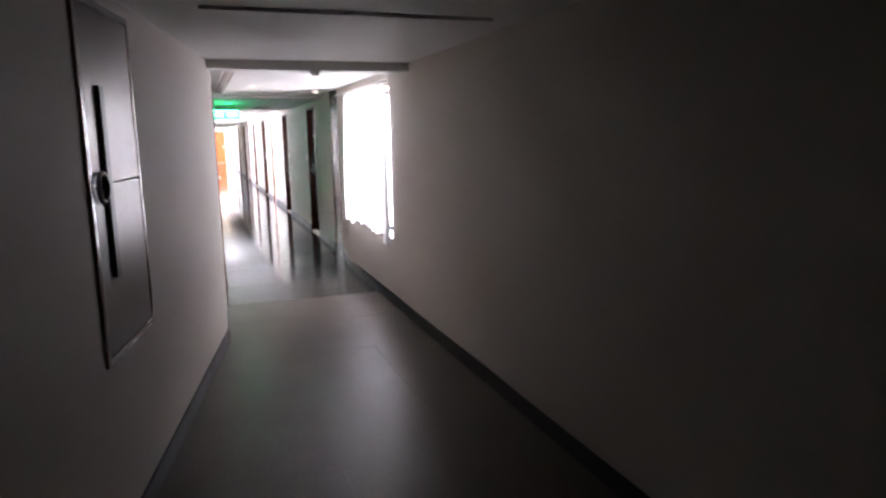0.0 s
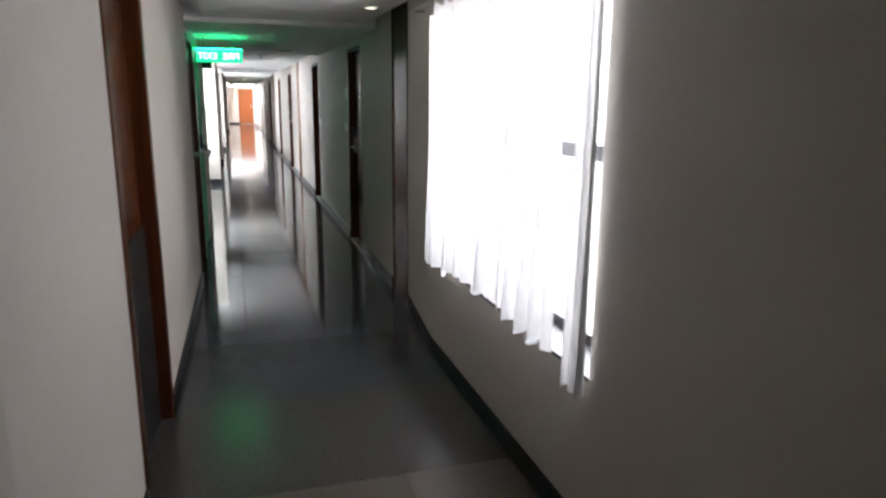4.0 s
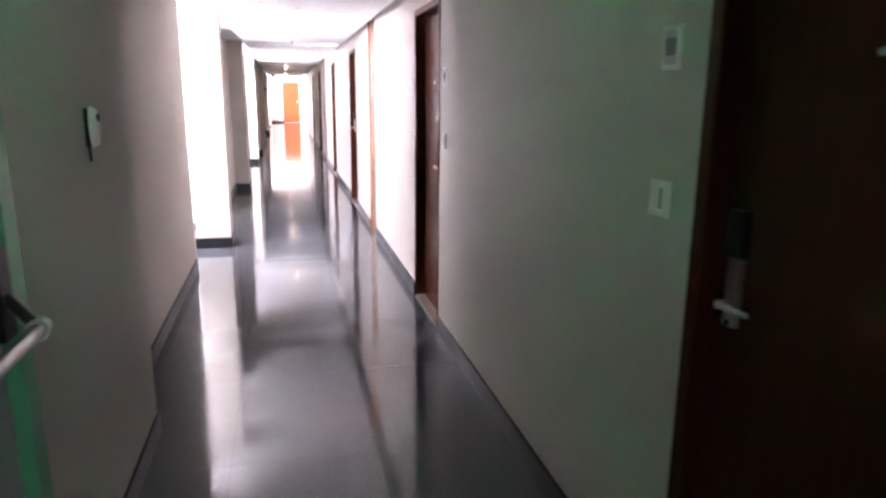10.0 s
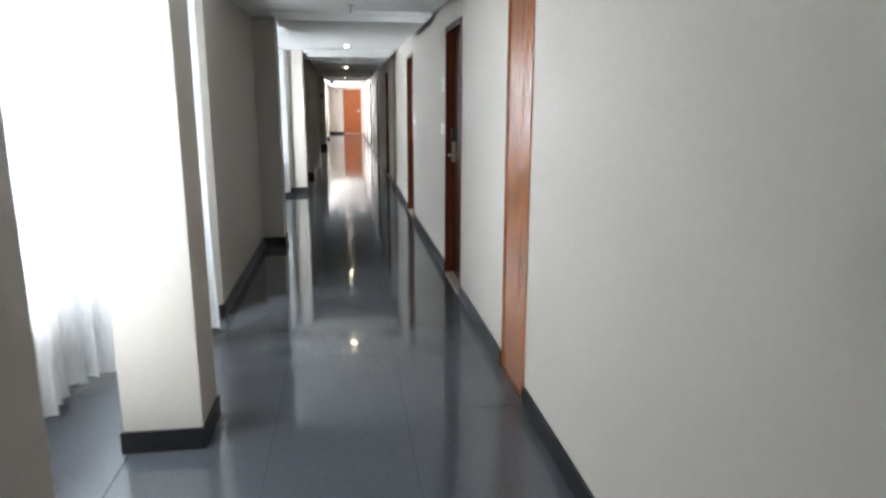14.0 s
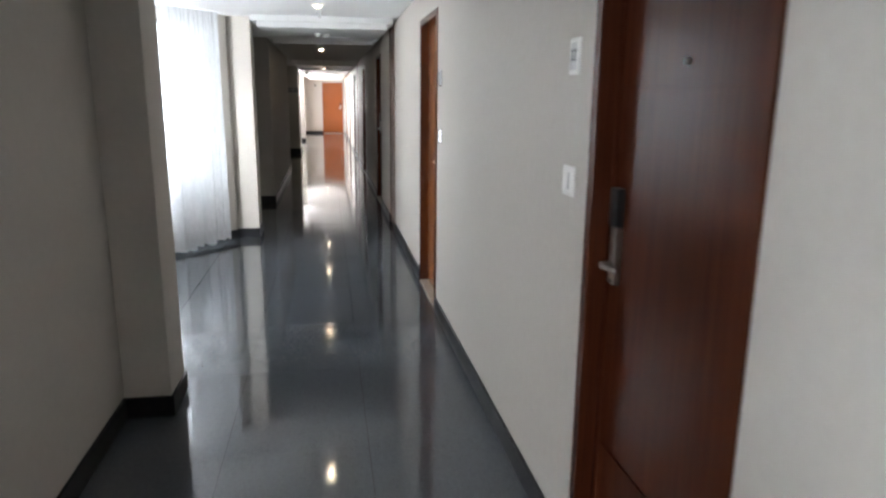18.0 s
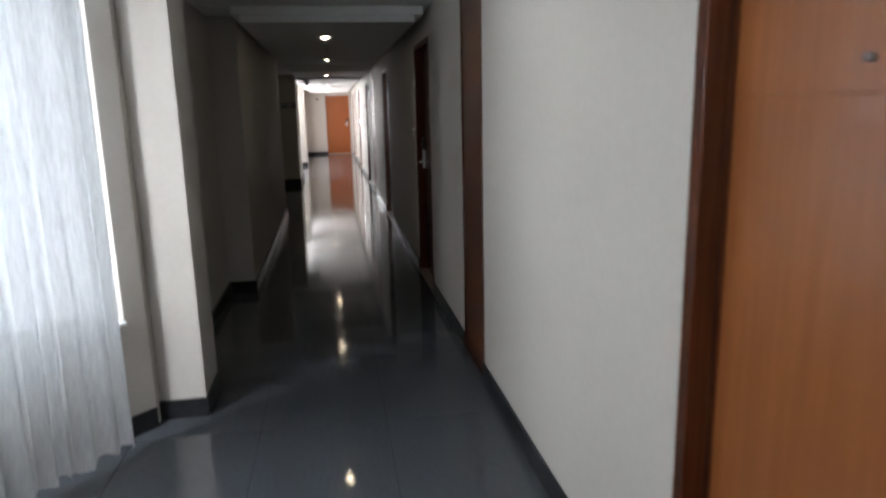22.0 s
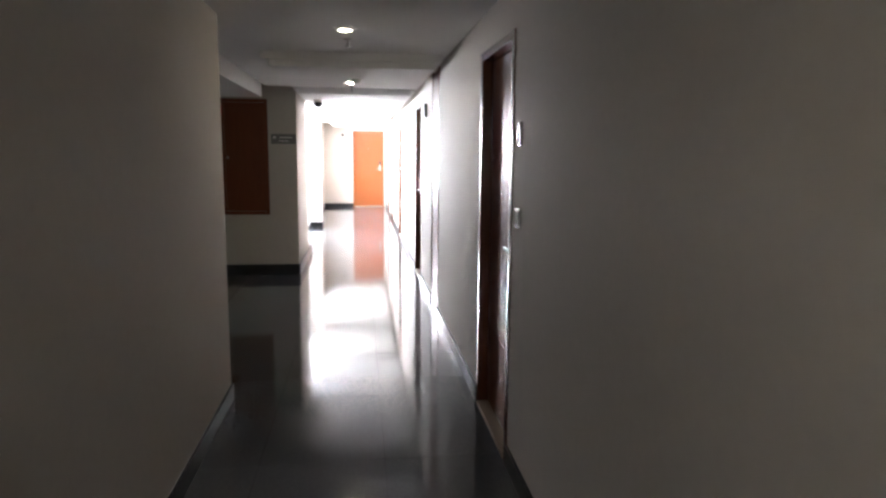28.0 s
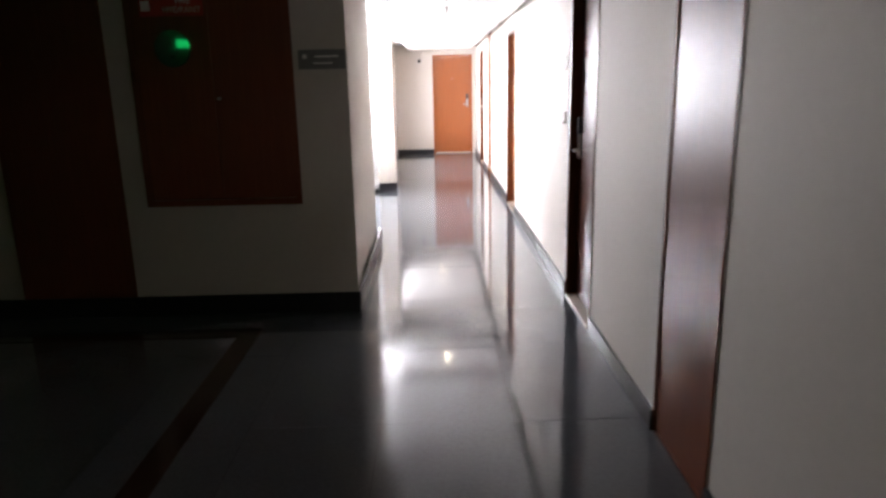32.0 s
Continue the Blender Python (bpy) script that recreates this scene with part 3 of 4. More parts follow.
# ---- doors ----
def lettering(text, size, mat, parent, m, name="lettering", depth=0.002):
    cu = bpy.data.curves.new(name, 'FONT')
    cu.body, cu.size, cu.extrude, cu.align_x, cu.align_y = text, size, depth, 'CENTER', 'CENTER'
    tmp = bpy.data.objects.new(name, cu)
    me = bpy.data.meshes.new_from_object(tmp)
    bpy.data.objects.remove(tmp)
    me.materials.clear()
    me.materials.append(mat)
    ob = new(name, me)
    ob.parent = parent
    ob.matrix_basis = m
    return ob


def lever_set(d, y, side, x=0.058):
    """Card lock: black reader above a steel plate, with a bent lever that points away from the edge."""
    lock = part("lock_case", box(x - 0.024, x + 0.002, y - 0.026, y + 0.026, 1.165, 1.275, 0.010), BLACK, d, "black card reader of the lock")
    part("plate", box(x - 0.018, x + 0.002, y - 0.020, y + 0.020, 1.0, 1.20, 0.004), STEEL, lock, "brushed steel lock plate")
    b = merge(tube((x - 0.018, y, 1.055), (x - 0.050, y, 1.055), 0.011), tube((x - 0.046, y, 1.055), (x - 0.048, y - side * 0.10, 1.060), 0.0085, 12, 0.007))
    part("lever", b, STEEL, d, "bent steel door lever", True)
    part("keyhole", tube((x - 0.021, y, 1.01), (x - 0.017, y, 1.01), 0.008), BLACK, lock)


def room_door(name, w, latch, m, leaf_mat, frame_mat, label):
    d = thing(name, label, "door", "room doors", "structure")
    d.matrix_basis = m
    f = 0.045
    x0, x1 = -0.007, 0.13
    part("jamb", box(x0, x1, 0, f, 0.0, DOOR_H, 0.003), frame_mat, d)
    part("jamb", box(x0, x1, w - f, w, 0.0, DOOR_H, 0.003), frame_mat, d)
    part("head", box(x0, x1, f, w - f, DOOR_H - f, DOOR_H, 0.003), frame_mat, d)
    part("stop", slabs((0.048, 0.058, f, f + 0.012, 0.02, DOOR_H - f), (0.048, 0.058, w - f - 0.012, w - f, 0.02, DOOR_H - f)), frame_mat, d)
    part("threshold", box(-0.010, 0.13, f, w - f, 0.0, 0.018, 0.003), STONE, d, "pale stone threshold strip")
    zs = (0.022, 0.485, 1.545, DOOR_H - f - 0.003)
    b = slab(bmesh.new(), 0.064, 0.098, f + 0.003, w - f - 0.003, zs[0], zs[3])
    for z0, z1 in zip(zs, zs[1:]):
        b = merge(b, box(0.058, 0.0645, f + 0.003, w - f - 0.003, z0 + 0.003, z1 - 0.003, 0.0015))
    part("leaf", b, leaf_mat, d, "veneered leaf with two horizontal grooves")
    ly = w - f - 0.055 if latch > 0 else f + 0.060
    lever_set(d, ly, latch)
    part("peephole", tube((0.059, w / 2, 1.60), (0.051, w / 2, 1.60), 0.008), STEEL, d, "steel peephole", True)
    return d


CHROME = material("polished_chrome", (0.62, 0.62, 0.62), 0.16, metal=1.0, dark=0.9, bump=0)
PALE = material("pale_grey_plastic", (0.55, 0.55, 0.54), 0.4, bump=0)
INK = material("black_ink", (0.02, 0.02, 0.022), 0.5, bump=0)
GREYMARK = material("grey_marking", (0.38, 0.38, 0.37), 0.5, bump=0)


def bezel(w, h, inner_w, inner_h, deep):
    """A rectangular rim whose faces slope from the wall to a raised inner edge."""
    b = bmesh.new()
    rings = [[b.verts.new((x, s * y, t * z)) for s, t in ((-1, -1), (1, -1), (1, 1), (-1, 1))]
             for x, y, z in ((0.0, w / 2, h / 2), (-deep * 0.5, w / 2, h / 2), (-deep, inner_w / 2 + 0.004, inner_h / 2 + 0.004), (-deep, inner_w / 2, inner_h / 2), (-deep * 0.4, inner_w / 2, inner_h / 2))]
    for p, q in zip(rings, rings[1:]):
        for k in range(4):
            b.faces.new((p[k], p[(k + 1) % 4], q[(k + 1) % 4], q[k]))
    return b


def wall_plate(y0, dark, dz=0.0, number=""):
    """The number plate and bell switch beside a room door."""
    p = thing("number_plate", ("steel-rimmed dark grey room number plate on the wall beside a door" if dark else "white room number plate on the wall beside a door"), "plate", "room number plates", at=(0, y0, 1.64 + dz))
    part("rim", bezel(0.078, 0.108, 0.056, 0.082, 0.010), CHROME if dark else WHITE, p, "bevelled rim")
    part("plate", box(-0.0065, 0.0, -0.029, 0.029, -0.042, 0.042), PLATE if dark else PALE, p)
    if number:
        lettering(number, 0.050, INK, p, pose(-0.0065, 0, 0.002, 90, 0, -90), depth=0.0012)
    else:
        for k in (-1, 0, 1):
            part("marking", box(-0.0078, -0.0064, k * 0.016 - 0.005, k * 0.016 + 0.005, -0.020, 0.022), INK if not dark else GREYMARK, p, "unreadable digit")
    s = thing("bell_switch", ("chrome-rimmed bell switch with a pale key beside a door" if dark else "white plastic bell switch with a grey key beside a door"), "switch", "bell switches", at=(0, y0, 1.265 + dz))
    part("surround", bezel(0.090, 0.092, 0.052, 0.056, 0.014), CHROME if dark else WHITE, s, "sloping rim")
    part("back", box(-0.006, 0.0, -0.027, 0.027, -0.029, 0.029), PALE, s)
    part("rocker", box(-0.011, -0.005, 0.001, 0.025, -0.026, 0.026, 0.003), WHITE, s)
    part("card_slot", box(-0.009, -0.005, -0.024, -0.002, -0.026, 0.026, 0.002), PLATE, s, "grey card slot of the switch")


for i, (a, b, latch) in enumerate(RIGHT_DOORS):
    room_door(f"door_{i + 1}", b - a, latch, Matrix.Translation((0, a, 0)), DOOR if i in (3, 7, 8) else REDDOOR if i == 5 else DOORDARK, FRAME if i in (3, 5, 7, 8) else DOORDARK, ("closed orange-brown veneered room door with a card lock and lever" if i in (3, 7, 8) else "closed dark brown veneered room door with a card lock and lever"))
    wall_plate(b + 0.155 if latch > 0 else a - 0.14, i >= 3, {1: -0.015, 4: 0.045, 5: -0.02}.get(i, 0.0), "222" if i == 2 else "")
room_door("door_10", 0.85, -1, pose(-0.07, END_Y, 0, 0, 0, 90), ENDDOOR, ENDDOOR, "closed orange-brown veneered door at the corridor end")

for i, (a, b) in enumerate(PANELS):
    p = thing("shaft_panel", "tall flat varnished wood access panel set into the wall", "access panel", "shaft panels", at=(0, a, 0))
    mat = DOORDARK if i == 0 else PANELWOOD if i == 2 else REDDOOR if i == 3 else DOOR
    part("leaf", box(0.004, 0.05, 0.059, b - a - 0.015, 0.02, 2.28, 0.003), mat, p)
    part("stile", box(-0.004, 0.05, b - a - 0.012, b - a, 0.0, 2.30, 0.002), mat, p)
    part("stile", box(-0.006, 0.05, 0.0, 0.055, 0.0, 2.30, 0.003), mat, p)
    part("plinth", box(-0.002, 0.05, 0.057, b - a - 0.013, 0.0, 0.018, 0.002), FRAME, p)
    part("backing", box(0.055, 0.2, 0.0, b - a, 0.0, 2.30), FRAME, p)

# ---- west service doors ----
W180 = lambda y: pose(WX, y, 0, 0, 0, 180)


def frame_set(d, w, mat, x1=0.16, f=0.06, h=2.10):
    part("jamb", box(-0.008, x1, 0, f, 0, h, 0.003), mat, d)
    part("jamb", box(-0.008, x1, w - f, w, 0, h, 0.003), mat, d)
    part("head", box(-0.008, x1, f, w - f, h - f, h, 0.003), mat, d)


# panelled door with a slot window and a black kick plate
w = 0.87
d = thing("door_11", "closed red-brown panelled wooden door with a slot window and black lower panel", "door", "service doors", "structure")
d.matrix_basis = pose(-1.60, 6.53, 0, 0, 0, 180 - math.degrees(math.atan2(0.06, 2.08)))
frame_set(d, w, FRAME)
part("leaf", merge(slab(bmesh.new(), 0.06, 0.10, 0.062, w - 0.062, 0.01, 2.038), box(0.052, 0.0605, 0.15, w - 0.15, 1.06, 1.96, 0.006)), FRAME, d)
part("kick_panel", box(0.050, 0.0605, 0.064, w - 0.064, 0.012, 0.99, 0.003), BLACK, d, "black lower kick panel")
part("slot_window", box(0.046, 0.0525, 0.56, 0.69, 1.38, 1.67, 0.003), PLATE, d, "grey obscured slot window")
part("bead", slabs((0.040, 0.0525, 0.545, 0.56, 1.365, 1.685), (0.040, 0.0525, 0.69, 0.705, 1.365, 1.685), (0.040, 0.0525, 0.56, 0.69, 1.365, 1.38), (0.040, 0.0525, 0.56, 0.69, 1.67, 1.685)), FRAME, d)

# dark glossy door with a push rail
w = 0.90
d = thing("door_12", "closed dark brown glossy door with a dark push rail", "door", "service doors", "structure")
d.matrix_basis = W180(10.02)
frame_set(d, w, DARKDOOR)
part("leaf", slab(bmesh.new(), 0.05, 0.10, 0.062, w - 0.062, 0.01, 2.038), DARKDOOR, d)
part("kick_plate", box(0.044, 0.0505, 0.08, w - 0.08, 0.02, 0.96, 0.002), DARKDOOR, d)
rail = part("push_rail", tube((0.0, 0.12, 1.06), (0.0, w - 0.12, 1.06), 0.014), BLACK, d, "dark push rail", True)
part("bracket", merge(tube((0.0, 0.14, 1.06), (0.05, 0.14, 1.06), 0.012), tube((0.0, w - 0.14, 1.06), (0.05, w - 0.14, 1.06), 0.012)), STEEL, rail)

# steel fire door with vision panel and panic bar
w = 0.92
d = thing("door_13", "closed grey painted steel fire door with a panic bar and small vision panel", "door", "service doors", "structure")
d.matrix_basis = W180(11.0)
frame_set(d, w, GREENPAINT, f=0.075)
b = bmesh.new()
slab(b, 0.03, 0.075, 0.077, w - 0.077, 0.008, 1.42)
slab(b, 0.03, 0.075, 0.077, 0.20, 1.42, 1.86)
slab(b, 0.03, 0.075, 0.34, w - 0.077, 1.42, 1.86)
slab(b, 0.03, 0.075, 0.077, w - 0.077, 1.86, 2.022)
part("leaf", b, PAINTED, d)
vp = part("vision_frame", slabs((0.020, 0.03, 0.18, 0.21, 1.40, 1.88), (0.020, 0.03, 0.33, 0.36, 1.40, 1.88), (0.020, 0.03, 0.21, 0.33, 1.40, 1.43), (0.020, 0.03, 0.21, 0.33, 1.85, 1.88)), PAINTED, d)
part("pane", box(0.045, 0.052, 0.20, 0.34, 1.42, 1.86), WHITE, vp, "white obscured glass pane")
bar = part("panic_bar", tube((-0.065, 0.09, 1.0), (-0.065, w - 0.10, 1.0), 0.017), STEEL, d, "steel panic bar", True)
for y, hw, z1, mat in ((0.115, 0.036, 1.19, BLACK), (w - 0.115, 0.022, 1.10, PAINTED)):
    part("arm", merge(box(-0.010, 0.03, y - hw, y + hw, 0.98, z1, 0.008), tube((-0.005, y, 1.08), (-0.065, y, 1.0), 0.012, 12, 0.014)), mat, bar, "pivot arm on a lock case")
    part("end_cap", tube((-0.065, y - 0.014, 1.0), (-0.065, y + 0.014, 1.0), 0.026, 16), PAINTED, bar, smooth=False)

# hatch in the angled wall
ang = math.degrees(math.atan2(0.1805, 1.0))
d = thing("hatch_door", "closed brown sheet-metal hatch with a black strip handle and ring", "hatch")
d.matrix_basis = pose(skew(2.33), 2.33, 0, 0, 0, 180 - ang)
HATCH = material("brown_glossy_hatch", (0.13, 0.10, 0.085), 0.34, dark=0.7, bump=0.02, coat=0.1)
part("frame", slabs((-0.010, 0.0, 0.0, 0.03, 0.76, 2.14), (-0.010, 0.0, 0.65, 0.68, 0.76, 2.14), (-0.010, 0.0, 0.03, 0.65, 0.76, 0.79), (-0.010, 0.0, 0.03, 0.65, 2.11, 2.14)), FRAME, d)
part("lower_leaf", box(-0.007, 0.0, 0.033, 0.647, 0.793, 1.446, 0.002), HATCH, d)
part("upper_leaf", box(-0.007, 0.0, 0.033, 0.647, 1.454, 2.107, 0.002), HATCH, d)
part("strip_handle", box(-0.022, -0.007, 0.46, 0.51, 1.08, 1.82, 0.003), BLACK, d, "long black strip handle")
ring = bmesh.new()
for i in range(24):
    for j in range(8):
        a0, b0 = 2 * math.pi * i / 24, 2 * math.pi * j / 8
        r = 0.055 + 0.009 * math.cos(b0)
        ring.verts.new((-0.02 + 0.009 * math.sin(b0), 0.57 + r * math.cos(a0), 1.44 + r * math.sin(a0)))
ring.verts.ensure_lookup_table()
for i in range(24):
    for j in range(8):
        ring.faces.new([ring.verts[k] for k in (i * 8 + j, ((i + 1) % 24) * 8 + j, ((i + 1) % 24) * 8 + (j + 1) % 8, i * 8 + (j + 1) % 8)])
part("ring_pull", ring, BLACK, d, "black ring pull", True)

# ---- side window ----
wy0, wy1, wz0, wz1 = WIN
wn_ = thing("window_1", "dark aluminium side window with a horizontal transom", "window", kind="structure")
part("frame", slabs((0.06, 0.12, wy0, wy0 + 0.045, wz0, wz1), (0.06, 0.12, wy1 - 0.045, wy1, wz0, wz1), (0.06, 0.12, wy0 + 0.045, wy1 - 0.045, wz0, wz0 + 0.045), (0.06, 0.12, wy0 + 0.045, wy1 - 0.045, wz1 - 0.045, wz1)), ALU, wn_)
part("transom", box(0.055, 0.125, wy0 + 0.045, wy1 - 0.045, 1.36, 1.42), ALU, wn_)
part("mullion", box(0.058, 0.122, 6.07, 6.115, wz0 + 0.045, 1.36), ALU, wn_)
part("mullion", box(0.058, 0.122, 6.07, 6.115, 1.42, wz1 - 0.045), ALU, wn_)
g = part("pane", box(0.087, 0.093, wy0 + 0.04, wy1 - 0.04, wz0 + 0.04, wz1 - 0.04), GLASS, wn_)
g.visible_shadow = False
part("sill", box(-0.10, 0.06, wy0 + 0.002, wy1 - 0.002, wz0 - 0.012, wz0 + 0.004, 0.002), ALU, wn_)
rod = thing("curtain_rod", "thin steel curtain rod above the side window", "curtain rod")
part("rod", tube((-0.155, 5.0, 2.105), (-0.155, 7.3, 2.105), 0.009), STEEL, rod, smooth=True)
part("bracket", box(-0.16, -0.098, 5.04, 5.06, 2.098, 2.112), STEEL, rod)
part("bracket", box(-0.16, -0.066, 7.26, 7.28, 2.098, 2.112), STEEL, rod)

# ---- corridor signs and fittings ----
sgn = thing("exit_sign", "green lit fire exit sign hanging below the ceiling", "exit sign", at=(-1.33, 10.58, 0))
part("plate", box(-0.225, 0.225, -0.006, 0.0, 1.93, 2.05, 0.001), GREEN, sgn)
part("face_plate", box(-0.225, 0.225, 0.0005, 0.006, 1.93, 2.05, 0.001), GREEN_FACE, sgn, "dimmer green front face")
# Tray and strip are added: the strip spills green, the tray screens it below.
part("housing", box(-0.235, 0.235, -0.022, 0.022, 2.050, 2.056, 0.001), PAINTED, sgn, "thin grey tray added to hide the glowing strip from below")
part("spill_strip", box(-0.22, 0.22, -0.008, 0.008, 2.0565, 2.0625), GREEN_SPILL, sgn, "glowing strip added to spread green sign light")
part("hanger", tube((-0.15, 0.013, 2.052), (-0.15, 0.013, 2.18), 0.005), STEEL, sgn)
part("hanger", tube((0.15, 0.013, 2.052), (0.15, 0.013, 2.18), 0.005), STEEL, sgn)
lettering("FIRE", 0.092, LETTER, sgn, pose(0.115, 0, 1.990, 90, 0, 180), depth=0.0075)
lettering("EXIT", 0.092, LETTER, sgn, pose(-0.115, 0, 1.990, 90, 0, 180), depth=0.0075)

kb = thing("call_box", "small oval steel-rimmed call box with a black back on the wall", "call box", at=(WX, 11.69, 1.41))
part("backing", box(0.0, 0.014, -0.028, 0.028, -0.065, 0.06, 0.006), BLACK, kb)
ov = tube((0.014, 0, 0), (0.034, 0, 0), 0.036, 28, 0.030)
for v in ov.verts:
    v.co.z *= 1.85
    v.co.y *= 0.85
part("face", ov, WHITE, kb, "white oval face", False)
part("key", box(0.034, 0.040, -0.012, 0.012, 0.018, 0.042, 0.002), BLACK, kb)
part("cord", tube((0.006, -0.012, -0.065), (0.006, -0.010, -0.11), 0.004, 8), BLACK, kb)
sp = thing("wall_speaker", "black wedge-shaped wall speaker under the ceiling", "speaker", at=(WX, 12.16, 2.03))
part("cabinet", box(0.0, 0.11, -0.10, 0.10, -0.10, 0.10, 0.006), BLACK, sp)
part("grille", box(0.11, 0.116, -0.085, 0.085, -0.085, 0.085, 0.002), PLATE, sp)


def downlight(x, y, z, lit, label):
    o = thing("downlight", label, "ceiling light", "recessed downlights", at=(x, y, z))
    ringm = bmesh.new()
    bmesh.ops.create_cone(ringm, cap_ends=False, segments=28, radius1=0.040, radius2=0.082, depth=0.010, matrix=Matrix.Translation((0, 0, -0.005)))
    part("trim", ringm, WHITE, o, smooth=True)
    part("reflector", tube((0, 0, -0.012), (0, 0, -0.009), 0.041, 24), {2: LAMP_RING, 1: LAMP_DIM, 0: WHITE}[lit], o, "lit reflector" if lit else "unlit reflector")
    part("lamp", tube((0, 0, -0.016), (0, 0, -0.012), 0.017, 18), {2: LAMP, 1: LAMP_DIM, 0: PALE}[lit], o, "glowing lamp" if lit else "unlit lamp")


for x, y in ((-0.80, 27.78), (-0.80, 34.3), (-0.80, 40.35), (-0.80, 44.95), (-1.15, 6.95), (-0.28, 7.9)):
    downlight(x, y, 2.199, 1 if y < 9 else 2, "lit recessed round downlight in the white ceiling")
for x, y in ((-0.80, 23.7), (-0.80, 32.1)):
    downlight(x, y, 2.309, 2, "lit recessed round downlight in the white ceiling")
for x, y in ((-0.80, 15.1), (-0.8, 37.5)):
    downlight(x, y, 2.199, 0, "unlit recessed round downlight in the white ceiling")


def sprinkler(x, y, z=2.2):
    o = thing("sprinkler", "small brass sprinkler head hanging from the ceiling", "sprinkler", "ceiling sprinklers", at=(x, y, z))
    part("rosette", tube((0, 0, -0.006), (0, 0, 0), 0.03, 18), STEEL, o, smooth=True)
    part("stem", tube((0, 0, -0.05), (0, 0, -0.006), 0.008), STEEL, o, smooth=True)
    part("deflector", tube((0, 0, -0.056), (0, 0, -0.05), 0.018), STEEL, o)


for y, z in ((13.9, 2.2), (18.7, 2.2), (24.2, 2.31), (29.0, 2.2), (32.5, 2.31), (34.75, 2.2), (38.2, 2.2)):
    sprinkler(-0.79, y, z)


def detector(x, y, z=2.2, r=0.05):
    o = thing("smoke_detector", "round white smoke detector on the ceiling", "smoke detector", "smoke detectors", at=(x, y, z))
    part("base", tube((0, 0, -0.012), (0, 0, 0), r, 24), WHITE, o, smooth=False)
    part("head", tube((0, 0, -0.038), (0, 0, -0.012), r * 0.6, 24, r * 0.85), WHITE, o, smooth=False)


for x, y, z in ((-0.79, 16.5, 2.2), (-0.74, 25.3, 2.2), (-0.82, 25.2, 2.2), (-0.74, 34.05, 2.2), (-0.86, 4.42, 2.13), (-0.79, 40.9, 2.2)):
    detector(x, y, z)
vent = thing("ceiling_vent", "small dark slotted vent in the low ceiling", "vent", at=(-0.59, 12.3, 2.18))
part("frame", box(-0.13, 0.13, -0.06, 0.06, -0.006, 0.0, 0.001), PLATE, vent)
for i in range(4):
    part("slat", box(-0.115, 0.115, -0.045 + i * 0.024, -0.033 + i * 0.024, -0.010, -0.006), BLACK, vent)
cam_dome = thing("cctv_dome", "dark dome camera under the ceiling beyond the lobby", "security camera", at=(-1.25, 36.7, 2.2))
part("base", tube((0, 0, -0.03), (0, 0, 0), 0.065, 24), WHITE, cam_dome)
b = bmesh.new()
bmesh.ops.create_uvsphere(b, u_segments=20, v_segments=12, radius=0.055, matrix=Matrix.Translation((0, 0, -0.045)))
part("dome", b, BLACK, cam_dome, "dark tinted dome", True)

# ---- lobby wall ----
WY = 36.06
hc = thing("hydrant_cabinet", "red-brown wooden fire hydrant cabinet with a red sign", "hydrant cabinet", at=(-2.33, WY, 0))
part("frame", slabs((-0.51, -0.47, -0.012, 0.0, 0.76, 2.15), (0.47, 0.51, -0.012, 0.0, 0.76, 2.15), (-0.47, 0.47, -0.012, 0.0, 0.76, 0.80), (-0.47, 0.47, -0.012, 0.0, 2.11, 2.15)), CABINET, hc)
part("door_leaf", box(-0.469, -0.001, -0.008, 0.0, 0.803, 2.107, 0.002), CABINET, hc)
part("door_leaf", box(0.001, 0.469, -0.008, 0.0, 0.803, 2.107, 0.002), CABINET, hc)
part("knob", tube((0.03, -0.008, 1.45), (0.03, -0.03, 1.45), 0.010), STEEL, hc, smooth=True)
sp = part("sign", box(-0.41, -0.02, -0.012, -0.0075, 1.955, 2.075, 0.002), RED, hc, "red plate with white lettering")
part("pictogram", box(-0.40, -0.345, -0.0135, -0.0115, 1.985, 2.045), WHITE, sp)
lettering("FIRE", 0.05, WHITE, sp, pose(-0.14, -0.0125, 2.043, 90, 0, 0), depth=0.001)
lettering("HYDRANT", 0.05, WHITE, sp, pose(-0.15, -0.0125, 1.990, 90, 0, 0), depth=0.001)
gong = thing("alarm_gong", "dark round alarm gong on the hydrant cabinet door", "alarm bell", at=(-2.56, WY - 0.008, 1.76))
b = tube((0, 0, 0), (0, -0.016, 0), 0.112, 40)
bmesh.ops.bevel(b, geom=[e for e in b.edges if all(v.co.y < -0.01 for v in e.verts)], offset=0.006, segments=2, affect='EDGES')
part("shell", b, material("black_gloss_enamel", (0.01, 0.012, 0.012), 0.0, bump=0, spec=1.0), gong, "glossy black disc face")
part("boss", tube((0, -0.016, -0.05), (0, -0.022, -0.05), 0.010), BLACK, gong)
ex = thing("exit_sign", "green lit exit sign on the lobby wall", "exit sign", at=(-3.96, 31.80, 2.05))
part("plate", box(-0.095, 0.095, 0.0, 0.02, -0.045, 0.045, 0.003), GREEN_DIM, ex)
part("housing", box(-0.105, 0.105, -0.02, 0.0, -0.055, 0.055, 0.003), PAINTED, ex)
ld = thing("door_14", "closed dark wooden lobby door in a plain frame", "door", "service doors", "structure")
ld.matrix_basis = Matrix.Translation((-3.75, WY, 0))
part("leaf", box(0.03, 0.73, -0.012, 0.0, 0.142, 2.12, 0.002), CABINET, ld)
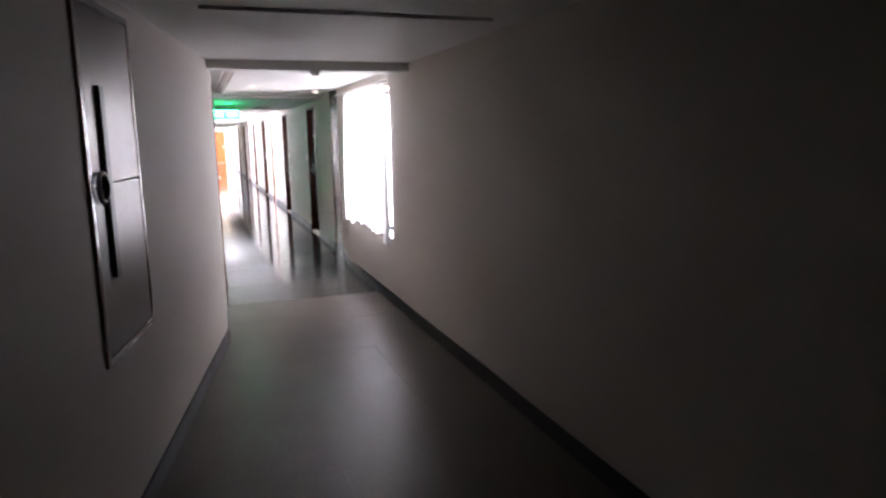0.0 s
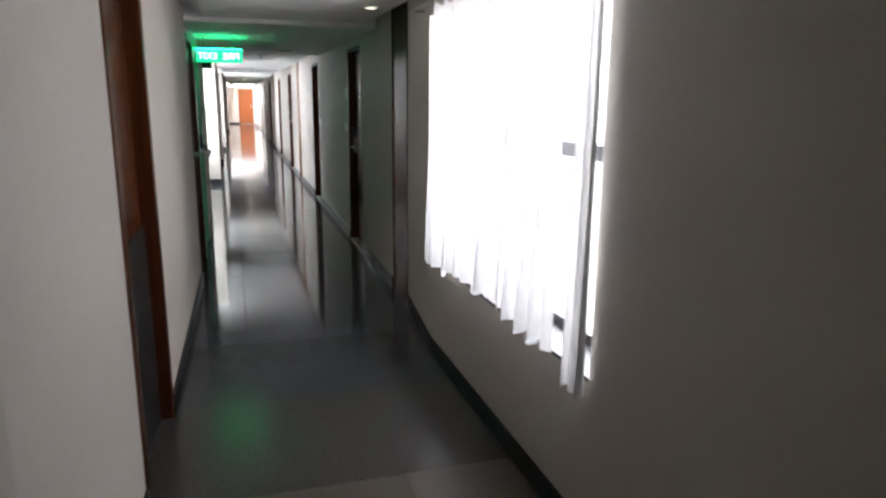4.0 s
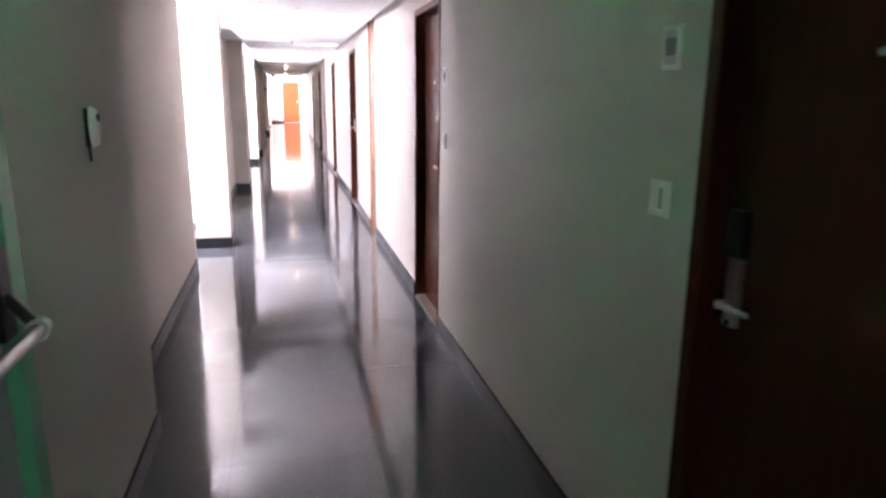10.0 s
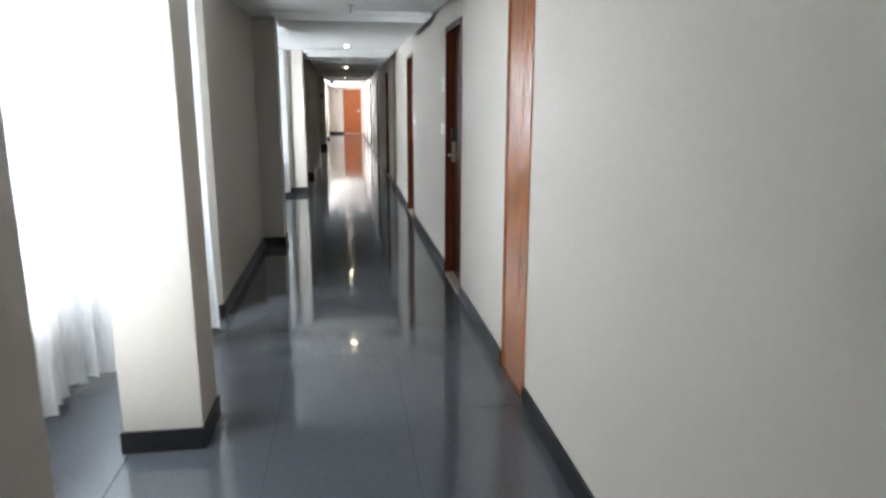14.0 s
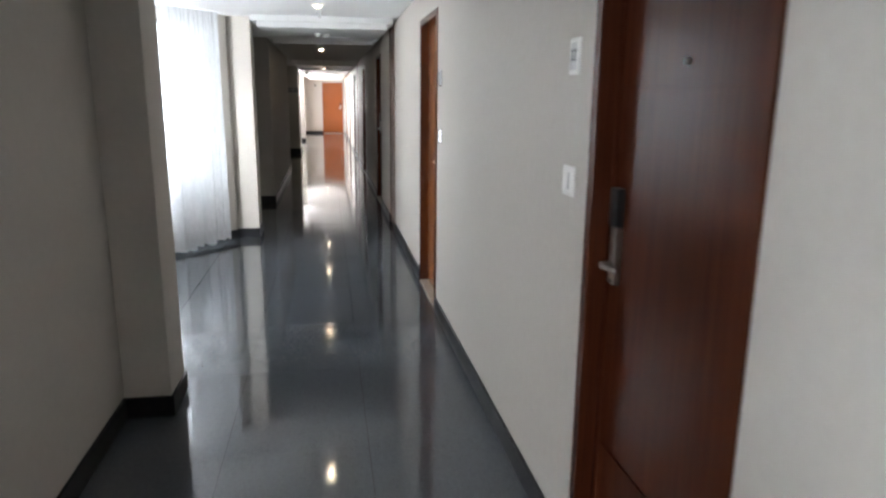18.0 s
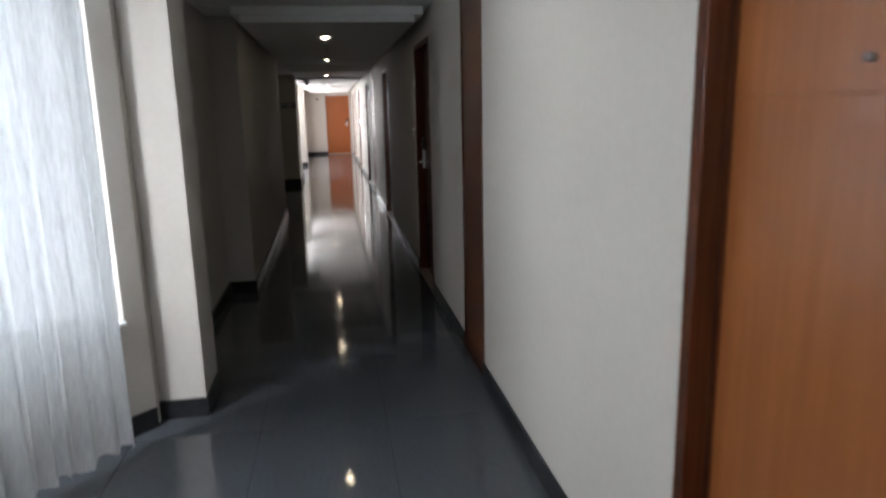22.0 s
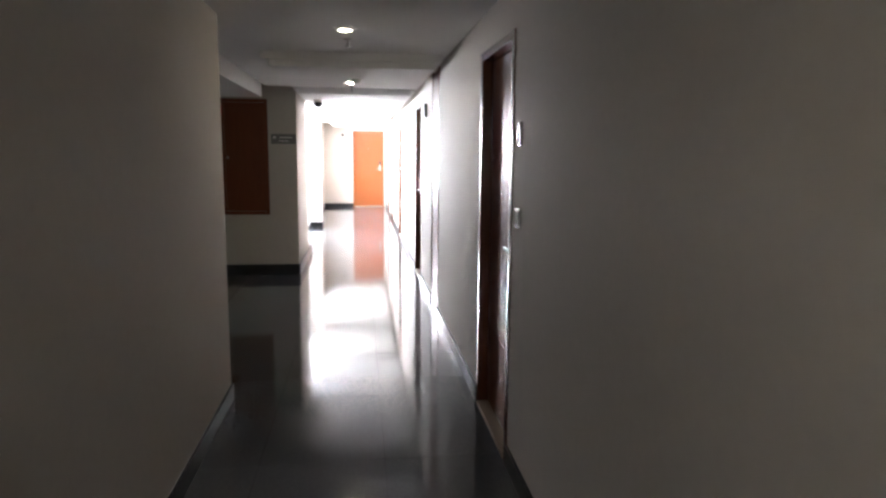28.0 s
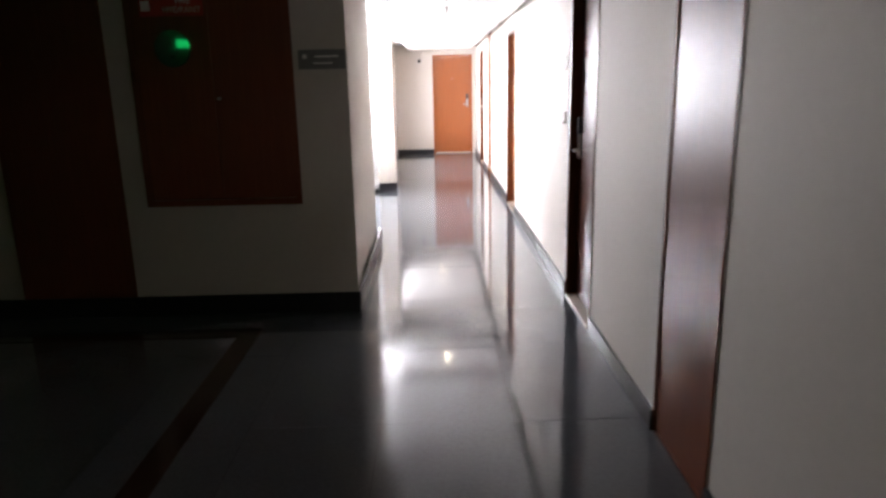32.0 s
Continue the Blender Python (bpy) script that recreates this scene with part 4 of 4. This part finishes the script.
part("frame", slabs((0.0, 0.03, -0.014, 0.0, 0.142, 2.15), (0.73, 0.76, -0.014, 0.0, 0.142, 2.15), (0.03, 0.73, -0.014, 0.0, 2.12, 2.15)), CABINET, ld)
np_ = thing("direction_plate", "dark grey room direction plate on the lobby wall", "sign plate", at=(-1.63, WY, 1.68))
part("plate", box(-0.155, 0.145, -0.010, 0.0, -0.06, 0.06, 0.003), PLATE, np_)
part("marking", slabs((-0.125, -0.10, -0.0125, -0.0095, 0.005, 0.03), (-0.05, 0.10, -0.0125, -0.0095, 0.012, 0.022), (-0.06, 0.06, -0.0125, -0.0095, -0.028, -0.02)), WHITE, np_)
sb = thing("bell_switch", "small dark sensor on the end wall above the door", "switch", at=(-1.2, END_Y, 1.98))
part("case", box(-0.03, 0.03, -0.03, 0.0, -0.035, 0.035, 0.004), BLACK, sb)
wb = thing("number_plate", "small dark plate high on the wall beside an access panel", "plate", at=(0, 34.95, 1.98))
part("plate", box(-0.03, 0.0, -0.04, 0.04, -0.07, 0.07, 0.004), PLATE, wb)

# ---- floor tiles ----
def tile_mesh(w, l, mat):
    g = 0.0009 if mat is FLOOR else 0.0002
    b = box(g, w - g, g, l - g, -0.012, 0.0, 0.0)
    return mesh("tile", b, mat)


TILE_L = 0.9
TILT = random.Random(11)    # tiles are laid slightly out of level
tile_data = {}


def tile(x0, x1, y0, y1):
    # Rows step from brown stone through shade-darkened granite to the plain granite.
    key = (round(x1 - x0, 3), round(y1 - y0, 3), FLOOR if y0 > 7.4 else FLOOR_SHADED if y0 > 6.5 else FLOOR_MID if y0 > 5.6 else FLOOR_MATT)
    if key not in tile_data:
        tile_data[key] = tile_mesh(*key)
    ob = new("tile", tile_data[key])
    ob.parent = floor_slab
    ob.location = (x0, y0, 0)
    ob.rotation_euler = (TILT.gauss(0, 0.0007), TILT.gauss(0, 0.0007), 0)


first = 11.05 - 19 * TILE_L
for k in range(60):
    y0 = first + k * TILE_L
    y1 = min(y0 + TILE_L, END_Y + 0.1)
    if y0 > END_Y:
        break
    cols = [(-0.6, 0.05), (-1.22, -0.6), (-1.82, -1.22)]
    if y0 < 4.6:
        cols += [(-2.44, -1.82), (-3.06, -2.44), (-3.68, -3.06)]
    for x0, x1 in cols:
        tile(x0, x1, y0, y1)
for i in range(7):
    x1 = -1.82 - i * 0.6
    for k in range(5):
        y0 = 31.7 + k * 0.9
        tile(x1 - 0.6, x1, y0, y0 + 0.9)
structure("floor_band", slabs((-2.20, -2.07, 32.05, 35.75, -0.004, 0.004), (-5.98, -2.20, 35.61, 35.75, -0.004, 0.004), (-2.07, -1.54, 32.05, 32.20, -0.004, 0.004)), BAND, "dark red-brown granite inlay band in the lobby floor", "floor")
